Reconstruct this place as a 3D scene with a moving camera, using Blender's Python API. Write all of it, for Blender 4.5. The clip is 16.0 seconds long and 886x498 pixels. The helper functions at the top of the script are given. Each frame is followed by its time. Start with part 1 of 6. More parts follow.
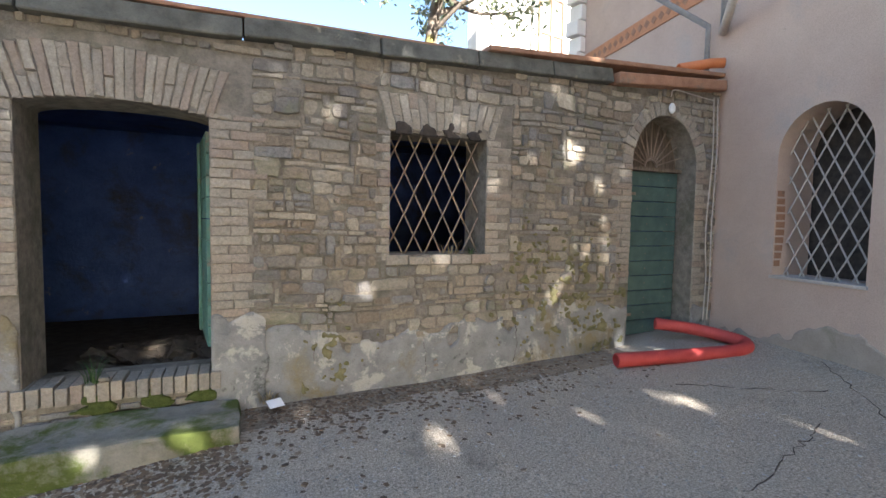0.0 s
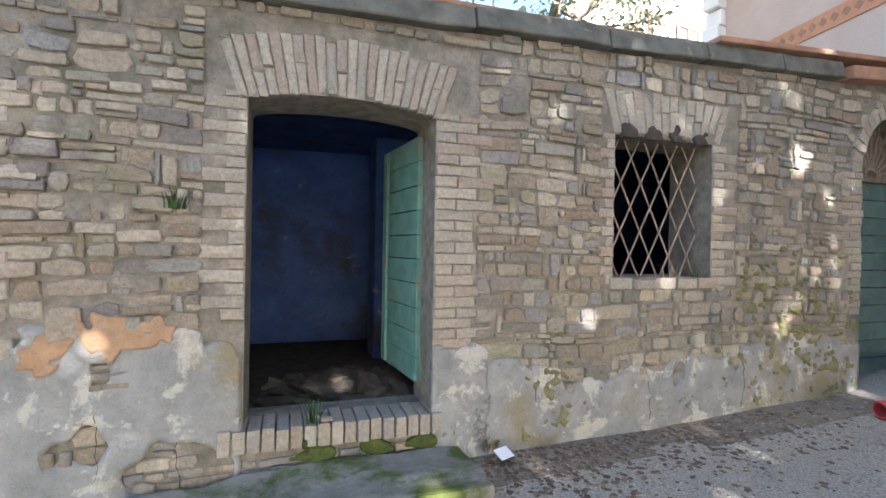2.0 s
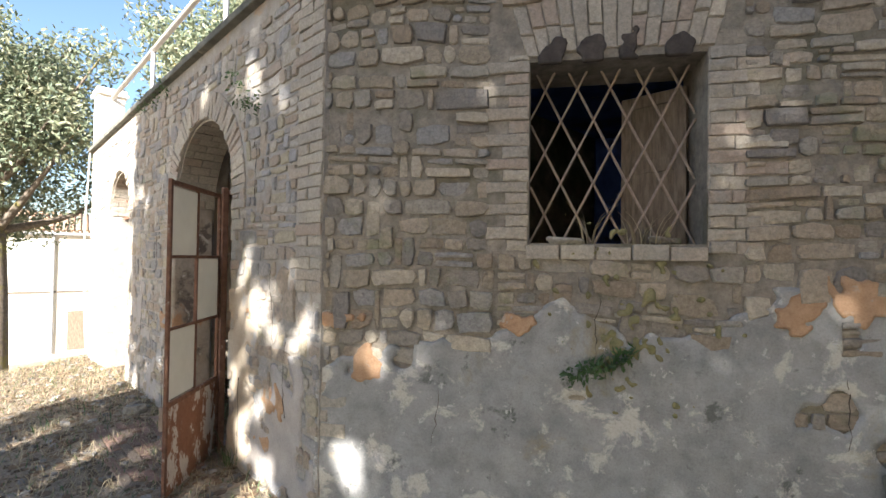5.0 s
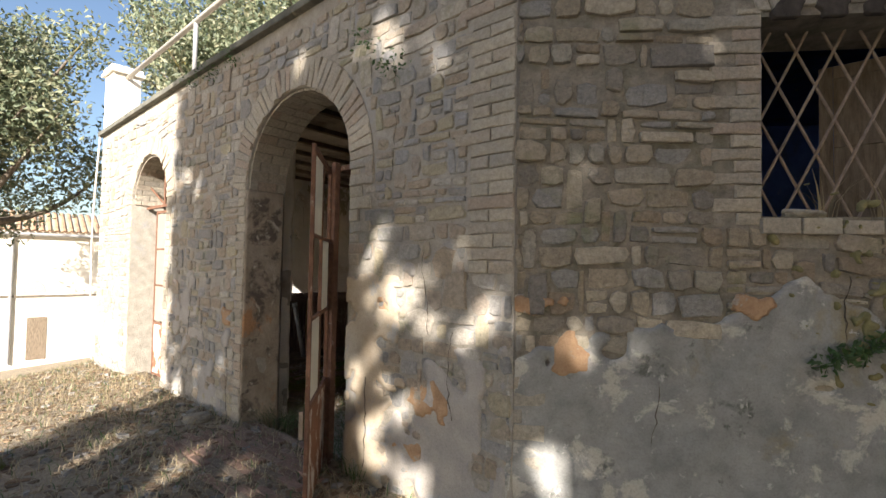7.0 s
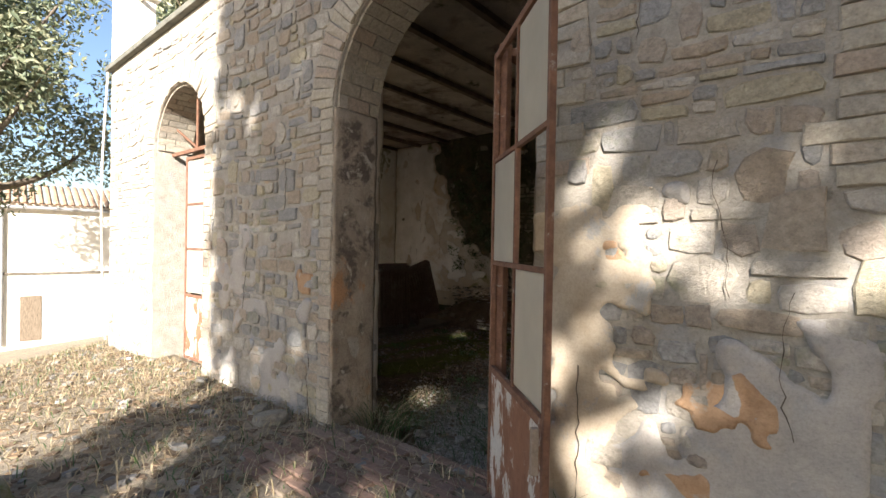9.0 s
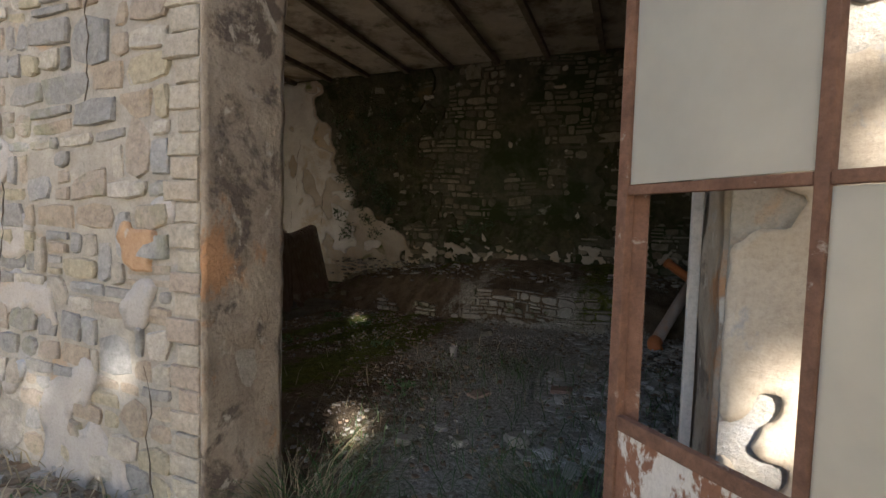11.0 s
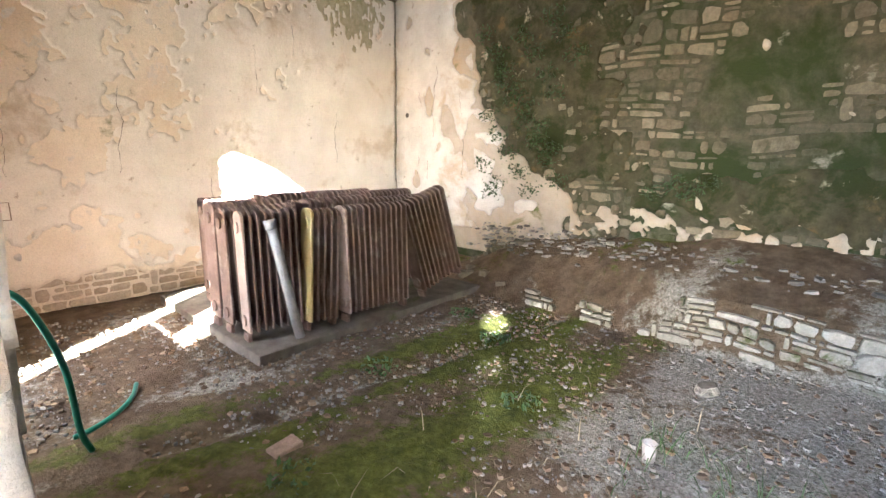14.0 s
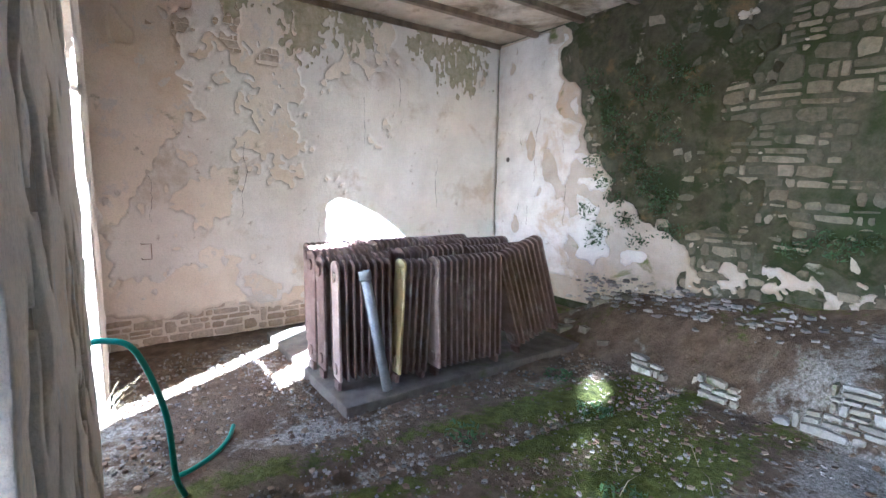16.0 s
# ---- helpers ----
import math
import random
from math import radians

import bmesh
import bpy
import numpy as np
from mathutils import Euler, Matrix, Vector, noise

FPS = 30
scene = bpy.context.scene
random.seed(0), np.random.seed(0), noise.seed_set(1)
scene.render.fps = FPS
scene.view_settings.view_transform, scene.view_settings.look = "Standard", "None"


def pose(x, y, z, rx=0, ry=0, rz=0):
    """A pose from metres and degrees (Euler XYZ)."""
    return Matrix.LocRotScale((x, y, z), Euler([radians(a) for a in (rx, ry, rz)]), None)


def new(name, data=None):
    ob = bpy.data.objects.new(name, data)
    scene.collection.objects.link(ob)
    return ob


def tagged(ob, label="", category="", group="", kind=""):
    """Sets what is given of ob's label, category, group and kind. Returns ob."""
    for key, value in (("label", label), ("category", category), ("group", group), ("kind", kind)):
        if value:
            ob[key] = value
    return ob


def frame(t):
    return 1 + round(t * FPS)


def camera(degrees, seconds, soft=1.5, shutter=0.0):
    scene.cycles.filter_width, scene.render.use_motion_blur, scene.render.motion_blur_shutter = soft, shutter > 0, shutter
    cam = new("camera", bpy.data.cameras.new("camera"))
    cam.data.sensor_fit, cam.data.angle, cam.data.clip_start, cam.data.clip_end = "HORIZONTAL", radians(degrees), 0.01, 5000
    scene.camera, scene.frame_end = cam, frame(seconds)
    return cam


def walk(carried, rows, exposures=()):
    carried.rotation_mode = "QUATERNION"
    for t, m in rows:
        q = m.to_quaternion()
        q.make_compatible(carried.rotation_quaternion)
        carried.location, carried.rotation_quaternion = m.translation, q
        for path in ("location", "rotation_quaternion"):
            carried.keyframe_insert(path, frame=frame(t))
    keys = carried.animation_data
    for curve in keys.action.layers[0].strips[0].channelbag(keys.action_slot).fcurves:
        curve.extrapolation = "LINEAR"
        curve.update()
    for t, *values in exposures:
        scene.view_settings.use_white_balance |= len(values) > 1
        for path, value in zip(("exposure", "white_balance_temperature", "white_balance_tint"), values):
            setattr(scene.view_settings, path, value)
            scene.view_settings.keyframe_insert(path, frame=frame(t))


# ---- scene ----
cam = camera(87.1, 16.0)
METRES, EYE, TILT, LEAN, TURN = 11.6, 1.53, 0.0, 0.0, -23.9
ROWS = [
    (0.0, 0.0, 0.0, 0.0, 0.06, -3.37, -0.96),
    (0.5, -0.031, 0.0117, -0.0066, 1.03, -2.35, -0.96),
    (1.0, -0.064, 0.0213, -0.0059, 3.2, -1.55, -0.9),
    (1.5, -0.1014, 0.0376, -0.0062, 3.98, -0.99, -0.96),
    (2.0, -0.1255, 0.0429, -0.0085, 5.36, -0.22, -1.03),
    (2.5, -0.1555, 0.042, -0.009, 10.65, 0.52, -1.0),
    (3.0, -0.1961, 0.0422, -0.014, 16.96, 1.05, -0.96),
    (3.5, -0.2316, 0.0312, -0.0158, 23.71, 1.0, -0.94),
    (4.0, -0.2599, 0.0072, -0.0201, 31.03, 0.48, -0.83),
    (4.5, -0.2965, -0.0207, -0.0285, 35.67, 0.83, -0.76),
    (7.0, -0.4539, -0.0754, -0.0528, 30.82, 1.96, -1.0),
    (7.5, -0.492, -0.0716, -0.0588, 30.78, 2.27, -1.03),
    (8.0, -0.5279, -0.0678, -0.066, 31.39, 1.91, -0.97),
    (8.5, -0.5638, -0.0548, -0.0715, 31.31, 0.62, -0.93),
    (11.0, -0.7004, 0.0568, -0.091, 12.78, -3.23, -1.58),
    (11.5, -0.7129, 0.0873, -0.0923, 8.49, -5.26, -1.69),
    (12.0, -0.7299, 0.1228, -0.0858, 7.23, -7.62, -1.66),
    (12.5, -0.7311, 0.1536, -0.0871, 8.86, -9.37, -1.55),
    (13.0, -0.7335, 0.1838, -0.0812, 14.75, -10.85, -1.28),
    (13.5, -0.7432, 0.2083, -0.0735, 24.39, -11.39, -1.0),
    (14.0, -0.7508, 0.2261, -0.0691, 33.07, -11.87, -0.78),
    (14.5, -0.7536, 0.2371, -0.067, 39.1, -11.62, -0.69),
    (15.0, -0.7566, 0.2411, -0.0645, 41.61, -10.33, -0.73),
    (15.5, -0.7586, 0.2417, -0.0603, 43.35, -8.73, -0.79),
    (16.0, -0.7576, 0.2406, -0.0579, 45.43, -7.83, -0.89),
]
EXPOSURES = [(0.0, 3.13, 5850, 12), (1.5, 3.43, 5650, 12), (2.5, 3.68, 5650, 12), (3.5, 3.68, 5750, 12), (4.5, 2.93, 5850, 12), (7.0, 1.88, 6300, 12), (8.5, 2.1, 6200, 12), (11.0, 2.68, 6100, 12), (11.5, 3.53, 5900, 12), (12.0, 4.65, 5600, 12), (13.0, 5.98, 5700, 12), (13.5, 6.45, 5750, 13), (14.5, 6.1, 5350, 14), (16.0, 5.84, 4550, 14)]
walk(cam, [(t, pose(0, 0, EYE, TILT, LEAN, TURN) @ pose(METRES * x, METRES * y, METRES * z, 90 + pitch, roll, yaw)) for t, x, y, z, yaw, pitch, roll in ROWS], EXPOSURES)

# ---- world and sun ----
SUN_ELEVATION, SUN_HEADING = 24.0, Vector((0.0, 1.0))
world = bpy.data.worlds.new("world")
scene.world = world
world.use_nodes = True
sky = world.node_tree.nodes.new("ShaderNodeTexSky")
sky.sky_type, sky.sun_disc = "NISHITA", False
sky.sun_elevation, sky.sun_rotation = radians(SUN_ELEVATION), radians(180)
sky.air_density, sky.dust_density, sky.ozone_density = 1.0, 1.2, 1.0
world.node_tree.links.new(sky.outputs[0], world.node_tree.nodes["Background"].inputs[0])
world.node_tree.nodes["Background"].inputs[1].default_value = 0.055
sun = new("sun", bpy.data.lights.new("sun", "SUN"))
sun.data.energy, sun.data.angle, sun.data.color = 5.0, radians(0.6), (1.0, 0.93, 0.82)
sun_way = Vector((SUN_HEADING.x, SUN_HEADING.y, -math.tan(radians(SUN_ELEVATION)))).normalized()
sun.matrix_world = sun_way.to_track_quat("-Z", "Y").to_matrix().to_4x4()

# ---- materials ----


def rgb(c):
    return (*c, 1.0) if len(c) == 3 else c


def graph(name):
    m = bpy.data.materials.new(name)
    m.use_nodes = True
    t = m.node_tree
    return m, t, t.nodes["Principled BSDF"]


def ramp(t, source, stops, mode="LINEAR"):
    n = t.nodes.new("ShaderNodeValToRGB")
    n.color_ramp.interpolation = mode
    e = n.color_ramp.elements
    while len(e) < len(stops):
        e.new(0.5)
    for item, (p, c) in zip(e, stops):
        item.position, item.color = p, rgb(c)
    t.links.new(source, n.inputs[0])
    return n.outputs[0]


def noise_at(t, where, scale, detail=4.0, rough=0.6, warp=0.0):
    n = t.nodes.new("ShaderNodeTexNoise")
    n.inputs["Scale"].default_value, n.inputs["Detail"].default_value = scale, detail
    n.inputs["Roughness"].default_value, n.inputs["Distortion"].default_value = rough, warp
    t.links.new(where, n.inputs["Vector"])
    return n.outputs[0]


def blend(t, factor, a, b, mode="MIX"):
    n = t.nodes.new("ShaderNodeMix")
    n.data_type, n.blend_type = "RGBA", mode
    for socket, value in ((n.inputs[0], factor), (n.inputs[6], a), (n.inputs[7], b)):
        if isinstance(value, bpy.types.NodeSocket):
            t.links.new(value, socket)
        else:
            socket.default_value = rgb(value) if isinstance(value, tuple) else value
    return n.outputs[2]


def surface(name, dark, light, scale=9.0, rough=0.88, bump=0.35, bump_scale=45.0, depth=0.02, pick=None, tones=(), stains=(), metal=0.0, shift=(0, 0, 0), stretch=(1, 1, 1), grain=0.34):
    """A weathered surface. pick: 'object' or 'island' varies pieces by tones. stains: (colour, scale, from, to)."""
    m, t, b = graph(name)
    g = t.nodes.new("ShaderNodeNewGeometry")
    mapping = t.nodes.new("ShaderNodeMapping")
    mapping.inputs["Location"].default_value, mapping.inputs["Scale"].default_value = shift, stretch
    t.links.new(g.outputs["Position"], mapping.inputs["Vector"])
    where = mapping.outputs[0]
    colour = ramp(t, noise_at(t, where, scale, 6.0, 0.65), [(0.28, dark), (0.72, light)])
    if pick:
        if pick == "object":
            r = t.nodes.new("ShaderNodeObjectInfo").outputs["Random"]
        else:
            r = g.outputs["Random Per Island"]
        n = len(tones)
        tone = ramp(t, r, [(i / n, c) for i, c in enumerate(tones)], "CONSTANT")
        colour = blend(t, 0.8, colour, tone)
        colour = blend(t, 0.75, colour, ramp(t, noise_at(t, where, scale * 2.5, 5.0, 0.7), [(0.25, (0.5, 0.5, 0.5)), (0.7, (1.15, 1.12, 1.1))]), "MULTIPLY")
    for i, (c, s, lo, hi) in enumerate(stains):
        k = ramp(t, noise_at(t, where, s, 7.0, 0.68, 0.3), [(lo, (0, 0, 0)), (hi, (1, 1, 1))])
        colour = blend(t, k, colour, c)
    if grain:
        colour = blend(t, grain, colour, ramp(t, noise_at(t, where, 85.0, 7.0, 0.8), [(0.34, (0.45, 0.43, 0.40)), (0.5, (0.98, 0.98, 0.98)), (0.68, (1.3, 1.29, 1.27))]), "MULTIPLY")
    t.links.new(colour, b.inputs["Base Color"])
    b.inputs["Roughness"].default_value, b.inputs["Metallic"].default_value = rough, metal
    b.inputs["Specular IOR Level"].default_value = 0.25 if metal == 0 else 0.5
    if bump:
        n = t.nodes.new("ShaderNodeBump")
        n.inputs["Strength"].default_value, n.inputs["Distance"].default_value = bump, depth
        t.links.new(noise_at(t, where, bump_scale, 7.0, 0.7), n.inputs["Height"])
        t.links.new(n.outputs[0], b.inputs["Normal"])
    return m


STONE_TONES = [(0.38, 0.33, 0.25), (0.27, 0.245, 0.205), (0.44, 0.39, 0.30), (0.22, 0.205, 0.185), (0.49, 0.435, 0.34), (0.33, 0.28, 0.205), (0.30, 0.295, 0.28), (0.41, 0.345, 0.26), (0.35, 0.325, 0.27), (0.29, 0.235, 0.17)]
BRICK_TONES = [(0.39, 0.35, 0.28), (0.36, 0.32, 0.26), (0.44, 0.395, 0.315), (0.36, 0.29, 0.23), (0.41, 0.365, 0.295), (0.34, 0.31, 0.26), (0.40, 0.345, 0.275)]
GREY_TONES = [(0.40, 0.36, 0.30), (0.29, 0.28, 0.265), (0.47, 0.425, 0.355), (0.27, 0.268, 0.262), (0.40, 0.335, 0.26), (0.34, 0.335, 0.325), (0.48, 0.44, 0.38), (0.36, 0.29, 0.215), (0.36, 0.30, 0.24), (0.42, 0.37, 0.26)]
MOSS_TONES = [(0.18, 0.157, 0.11), (0.115, 0.108, 0.075), (0.23, 0.20, 0.145), (0.09, 0.088, 0.06), (0.26, 0.228, 0.17), (0.16, 0.135, 0.09)]
LICHEN = ((0.20, 0.20, 0.12), 2.2, 0.56, 0.72)
stone_piece = surface("stone", (0.2, 0.17, 0.13), (0.38, 0.32, 0.24), 14, 0.9, 0.9, 26, 0.025, "object", STONE_TONES, [LICHEN])
stone_rest = surface("stone_joined", (0.2, 0.17, 0.13), (0.38, 0.32, 0.24), 14, 0.9, 0.9, 26, 0.025, "island", STONE_TONES, [LICHEN])
grey_piece = surface("grey_stone", (0.24, 0.22, 0.19), (0.4, 0.36, 0.3), 12, 0.9, 0.9, 26, 0.025, "object", GREY_TONES, [LICHEN])
grey_rest = surface("grey_stone_joined", (0.24, 0.22, 0.19), (0.4, 0.36, 0.3), 12, 0.9, 0.9, 26, 0.025, "island", GREY_TONES, [LICHEN])
moss_piece = surface("mossy_stone", (0.12, 0.11, 0.07), (0.3, 0.26, 0.2), 10, 0.95, 0.8, 30, 0.025, "object", MOSS_TONES, [((0.040, 0.047, 0.018), 1.6, 0.54, 0.66)])
moss_rest = surface("mossy_stone_joined", (0.12, 0.11, 0.07), (0.3, 0.26, 0.2), 10, 0.95, 0.8, 30, 0.025, "island", MOSS_TONES, [((0.040, 0.047, 0.018), 1.6, 0.54, 0.66)])
pale_piece = surface("pale_stone", (0.26, 0.24, 0.2), (0.44, 0.41, 0.35), 10, 0.92, 0.6, 40, 0.02, "object", [(0.32, 0.295, 0.24), (0.38, 0.355, 0.30), (0.24, 0.215, 0.17), (0.28, 0.245, 0.185)], [((0.12, 0.13, 0.06), 3.0, 0.58, 0.68)])
brick_piece = surface("brick", (0.3, 0.26, 0.20), (0.46, 0.41, 0.33), 16, 0.9, 0.7, 34, 0.02, "object", BRICK_TONES, [((0.3, 0.28, 0.24), 3.0, 0.58, 0.75)])
mortar = surface("mortar", (0.15, 0.13, 0.105), (0.34, 0.30, 0.24), 11, 0.95, 0.7, 60, stains=[((0.13, 0.12, 0.08), 2.0, 0.5, 0.7)])
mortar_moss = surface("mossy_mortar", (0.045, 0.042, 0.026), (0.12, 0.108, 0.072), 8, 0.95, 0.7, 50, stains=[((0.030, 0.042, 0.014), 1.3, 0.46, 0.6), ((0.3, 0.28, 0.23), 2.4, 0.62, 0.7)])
grey_plaster = surface("grey_render", (0.19, 0.19, 0.18), (0.34, 0.33, 0.31), 5.0, 0.92, 0.6, 24, stains=[((0.46, 0.43, 0.37), 3.2, 0.55, 0.60), ((0.24, 0.20, 0.12), 1.4, 0.55, 0.66), ((0.13, 0.13, 0.115), 4.2, 0.60, 0.66), ((0.42, 0.40, 0.37), 11.0, 0.62, 0.66)])
orange_plaster = surface("orange_render", (0.30, 0.18, 0.10), (0.46, 0.30, 0.18), 9.0, 0.92, 0.5, 40, stains=[((0.36, 0.31, 0.25), 7.0, 0.60, 0.66)])
cream_plaster = surface("cream_plaster", (0.72, 0.63, 0.51), (0.85, 0.77, 0.66), 2.6, 0.92, 0.4, 22, stains=[((0.70, 0.58, 0.44), 1.1, 0.53, 0.68), ((0.70, 0.65, 0.58), 5.0, 0.58, 0.62), ((0.46, 0.40, 0.32), 6.0, 0.65, 0.7), ((0.17, 0.18, 0.08), 1.7, 0.64, 0.74)])
pink_plaster = surface("pink_plaster", (0.50, 0.37, 0.29), (0.60, 0.46, 0.36), 1.8, 0.9, 0.12, 30, stains=[((0.44, 0.38, 0.33), 0.9, 0.56, 0.75), ((0.36, 0.28, 0.22), 7.0, 0.70, 0.74)])
white_plaster = surface("white_plaster", (0.70, 0.66, 0.58), (0.82, 0.78, 0.70), 1.5, 0.9, 0.1, 30, grain=0.15)
ochre_band = surface("ochre_band", (0.48, 0.22, 0.11), (0.58, 0.29, 0.16), 5.0, 0.9, 0.1, 30)
asphalt = surface("gravelly_asphalt", (0.17, 0.142, 0.105), (0.74, 0.64, 0.50), 70, 0.93, 0.8, 90, stains=[((0.16, 0.14, 0.115), 1.2, 0.58, 0.75), ((0.36, 0.34, 0.31), 0.5, 0.55, 0.75), ((0.09, 0.08, 0.07), 90.0, 0.60, 0.66)])
earth = surface("leafy_earth", (0.13, 0.105, 0.075), (0.34, 0.285, 0.21), 22, 0.96, 0.8, 50, stains=[((0.33, 0.27, 0.19), 1.5, 0.5, 0.68), ((0.07, 0.09, 0.03), 0.9, 0.6, 0.72)])


def floor_material():
    """Brown soil; the mesh's own layers say where moss and where gravel lie on it."""
    m, t, b = graph("mossy_floor")
    where = t.nodes.new("ShaderNodeNewGeometry").outputs["Position"]
    fine = noise_at(t, where, 38, 7.0, 0.75)
    colour = ramp(t, noise_at(t, where, 7, 6.0, 0.7), [(0.3, (0.075, 0.054, 0.034)), (0.7, (0.21, 0.155, 0.10))])
    stony = ramp(t, noise_at(t, where, 42, 4.0, 0.8), [(0.36, (0.14, 0.128, 0.10)), (0.5, (0.33, 0.305, 0.255)), (0.66, (0.55, 0.52, 0.45))])
    green = ramp(t, noise_at(t, where, 13, 6.0, 0.75), [(0.3, (0.045, 0.05, 0.012)), (0.52, (0.10, 0.115, 0.022)), (0.72, (0.17, 0.18, 0.045))])
    for layer, paint in (("gravel", stony), ("moss", green)):
        a = t.nodes.new("ShaderNodeAttribute")
        a.attribute_name = layer
        s = t.nodes.new("ShaderNodeMath")
        s.operation = "ADD"
        t.links.new(a.outputs["Fac"], s.inputs[0])
        rag = t.nodes.new("ShaderNodeMath")
        rag.operation = "MULTIPLY_ADD"
        t.links.new(noise_at(t, where, 9, 8.0, 0.75), rag.inputs[0])
        rag.inputs[1].default_value, rag.inputs[2].default_value = 1.5, -0.75
        t.links.new(rag.outputs[0], s.inputs[1])
        colour = blend(t, ramp(t, s.outputs[0], [(0.42, (0, 0, 0)), (0.62, (1, 1, 1))]), colour, paint)
    t.links.new(colour, b.inputs["Base Color"])
    b.inputs["Roughness"].default_value, b.inputs["Specular IOR Level"].default_value = 0.96, 0.2
    n = t.nodes.new("ShaderNodeBump")
    n.inputs["Strength"].default_value, n.inputs["Distance"].default_value = 1.0, 0.04
    t.links.new(fine, n.inputs["Height"])
    t.links.new(n.outputs[0], b.inputs["Normal"])
    return m


moss_floor = floor_material()
slab_stone = surface("step_stone", (0.17, 0.16, 0.12), (0.33, 0.30, 0.24), 6, 0.92, 0.5, 30, stains=[((0.09, 0.11, 0.025), 2.0, 0.47, 0.58)])
coping_stone = surface("coping_stone", (0.07, 0.07, 0.058), (0.18, 0.172, 0.14), 5, 0.9, 0.4, 30, stains=[((0.32, 0.28, 0.2), 4.0, 0.6, 0.72)])
terracotta = surface("terracotta", (0.27, 0.14, 0.085), (0.42, 0.24, 0.15), 8, 0.85, 0.3, 40, stains=[((0.2, 0.16, 0.12), 3.0, 0.58, 0.7)])
roof_tile = surface("roof_tile", (0.30, 0.19, 0.12), (0.45, 0.31, 0.2), 4, 0.9, 0.3, 20, 0.02, "island", [(0.38, 0.25, 0.16), (0.3, 0.2, 0.14), (0.45, 0.3, 0.19)])
green_paint = surface("green_paint", (0.10, 0.21, 0.17), (0.18, 0.33, 0.265), 7, 0.75, 0.35, 40, stains=[((0.23, 0.22, 0.17), 3.4, 0.56, 0.66), ((0.05, 0.10, 0.08), 2.1, 0.62, 0.72)], grain=0.15)
dark_green_paint = surface("dark_green_paint", (0.055, 0.095, 0.085), (0.10, 0.16, 0.14), 6, 0.65, 0.25, 40, stains=[((0.16, 0.16, 0.13), 3.0, 0.62, 0.72)], grain=0.15)
old_wood = surface("old_wood", (0.10, 0.075, 0.05), (0.24, 0.19, 0.14), 9, 0.9, 0.4, 40, stretch=(4, 4, 0.6))
beam_wood = surface("beam_wood", (0.12, 0.09, 0.065), (0.26, 0.20, 0.145), 7, 0.9, 0.5, 40)
rust = surface("rusty_steel", (0.10, 0.05, 0.032), (0.22, 0.115, 0.07), 18, 0.85, 0.5, 80, stains=[((0.30, 0.24, 0.19), 9.0, 0.62, 0.66)])
rust_sheet = surface("peeling_sheet", (0.17, 0.08, 0.045), (0.27, 0.13, 0.075), 12, 0.8, 0.3, 60, stains=[((0.50, 0.45, 0.39), 6.0, 0.49, 0.52)], stretch=(1, 1, 0.55))
bar_iron = surface("bar_iron", (0.20, 0.15, 0.11), (0.33, 0.26, 0.2), 25, 0.75, 0.3, 90)
pale_bar = surface("pale_bar", (0.42, 0.38, 0.33), (0.55, 0.5, 0.44), 25, 0.7, 0.2, 90)
grey_metal = surface("grey_metal", (0.22, 0.22, 0.22), (0.36, 0.35, 0.34), 12, 0.6, 0.15, 80)
cast_iron = surface("cast_iron", (0.10, 0.065, 0.05), (0.18, 0.12, 0.095), 9, 0.75, 0.35, 60, stains=[((0.27, 0.22, 0.19), 4.0, 0.56, 0.7)])
yellow_iron = surface("yellow_paint", (0.44, 0.35, 0.15), (0.58, 0.47, 0.24), 9, 0.6, 0.2, 60, grain=0.15)
pink_iron = surface("pinkish_paint", (0.27, 0.195, 0.155), (0.40, 0.30, 0.245), 9, 0.7, 0.2, 60, stains=[((0.17, 0.11, 0.08), 4.0, 0.55, 0.68)])
concrete = surface("concrete", (0.09, 0.075, 0.058), (0.20, 0.175, 0.14), 6, 0.94, 0.5, 40, stains=[((0.08, 0.1, 0.03), 2.0, 0.6, 0.72)])
red_plastic = surface("red_plastic", (0.42, 0.05, 0.045), (0.54, 0.095, 0.08), 6, 0.5, 0.08, 30, grain=0.15)
orange_plastic = surface("orange_plastic", (0.55, 0.17, 0.06), (0.66, 0.25, 0.10), 6, 0.5, 0.06, 30, grain=0.15)
dusty_plastic = surface("dusty_orange_plastic", (0.36, 0.27, 0.22), (0.46, 0.37, 0.31), 5, 0.7, 0.1, 30, stains=[((0.5, 0.27, 0.16), 2.5, 0.56, 0.7)])
blue_plastic = surface("blue_plastic", (0.015, 0.12, 0.42), (0.025, 0.18, 0.55), 5, 0.45, 0.05, 30, grain=0.15)
green_rubber = surface("green_rubber", (0.02, 0.22, 0.15), (0.04, 0.30, 0.21), 9, 0.45, 0.05, 30, grain=0.15)
bark = surface("bark", (0.07, 0.055, 0.04), (0.19, 0.155, 0.12), 12, 0.95, 0.8, 30, stains=[((0.19, 0.17, 0.04), 1.2, 0.52, 0.68)])
paper_white = surface("white_card", (0.72, 0.72, 0.72), (0.8, 0.8, 0.8), 9, 0.7, 0.05, 30, grain=0.15)
paver = surface("paver", (0.2, 0.12, 0.09), (0.33, 0.22, 0.17), 9, 0.92, 0.5, 40, 0.02, "object", [(0.3, 0.2, 0.15), (0.24, 0.16, 0.12), (0.33, 0.25, 0.19), (0.2, 0.17, 0.13)])
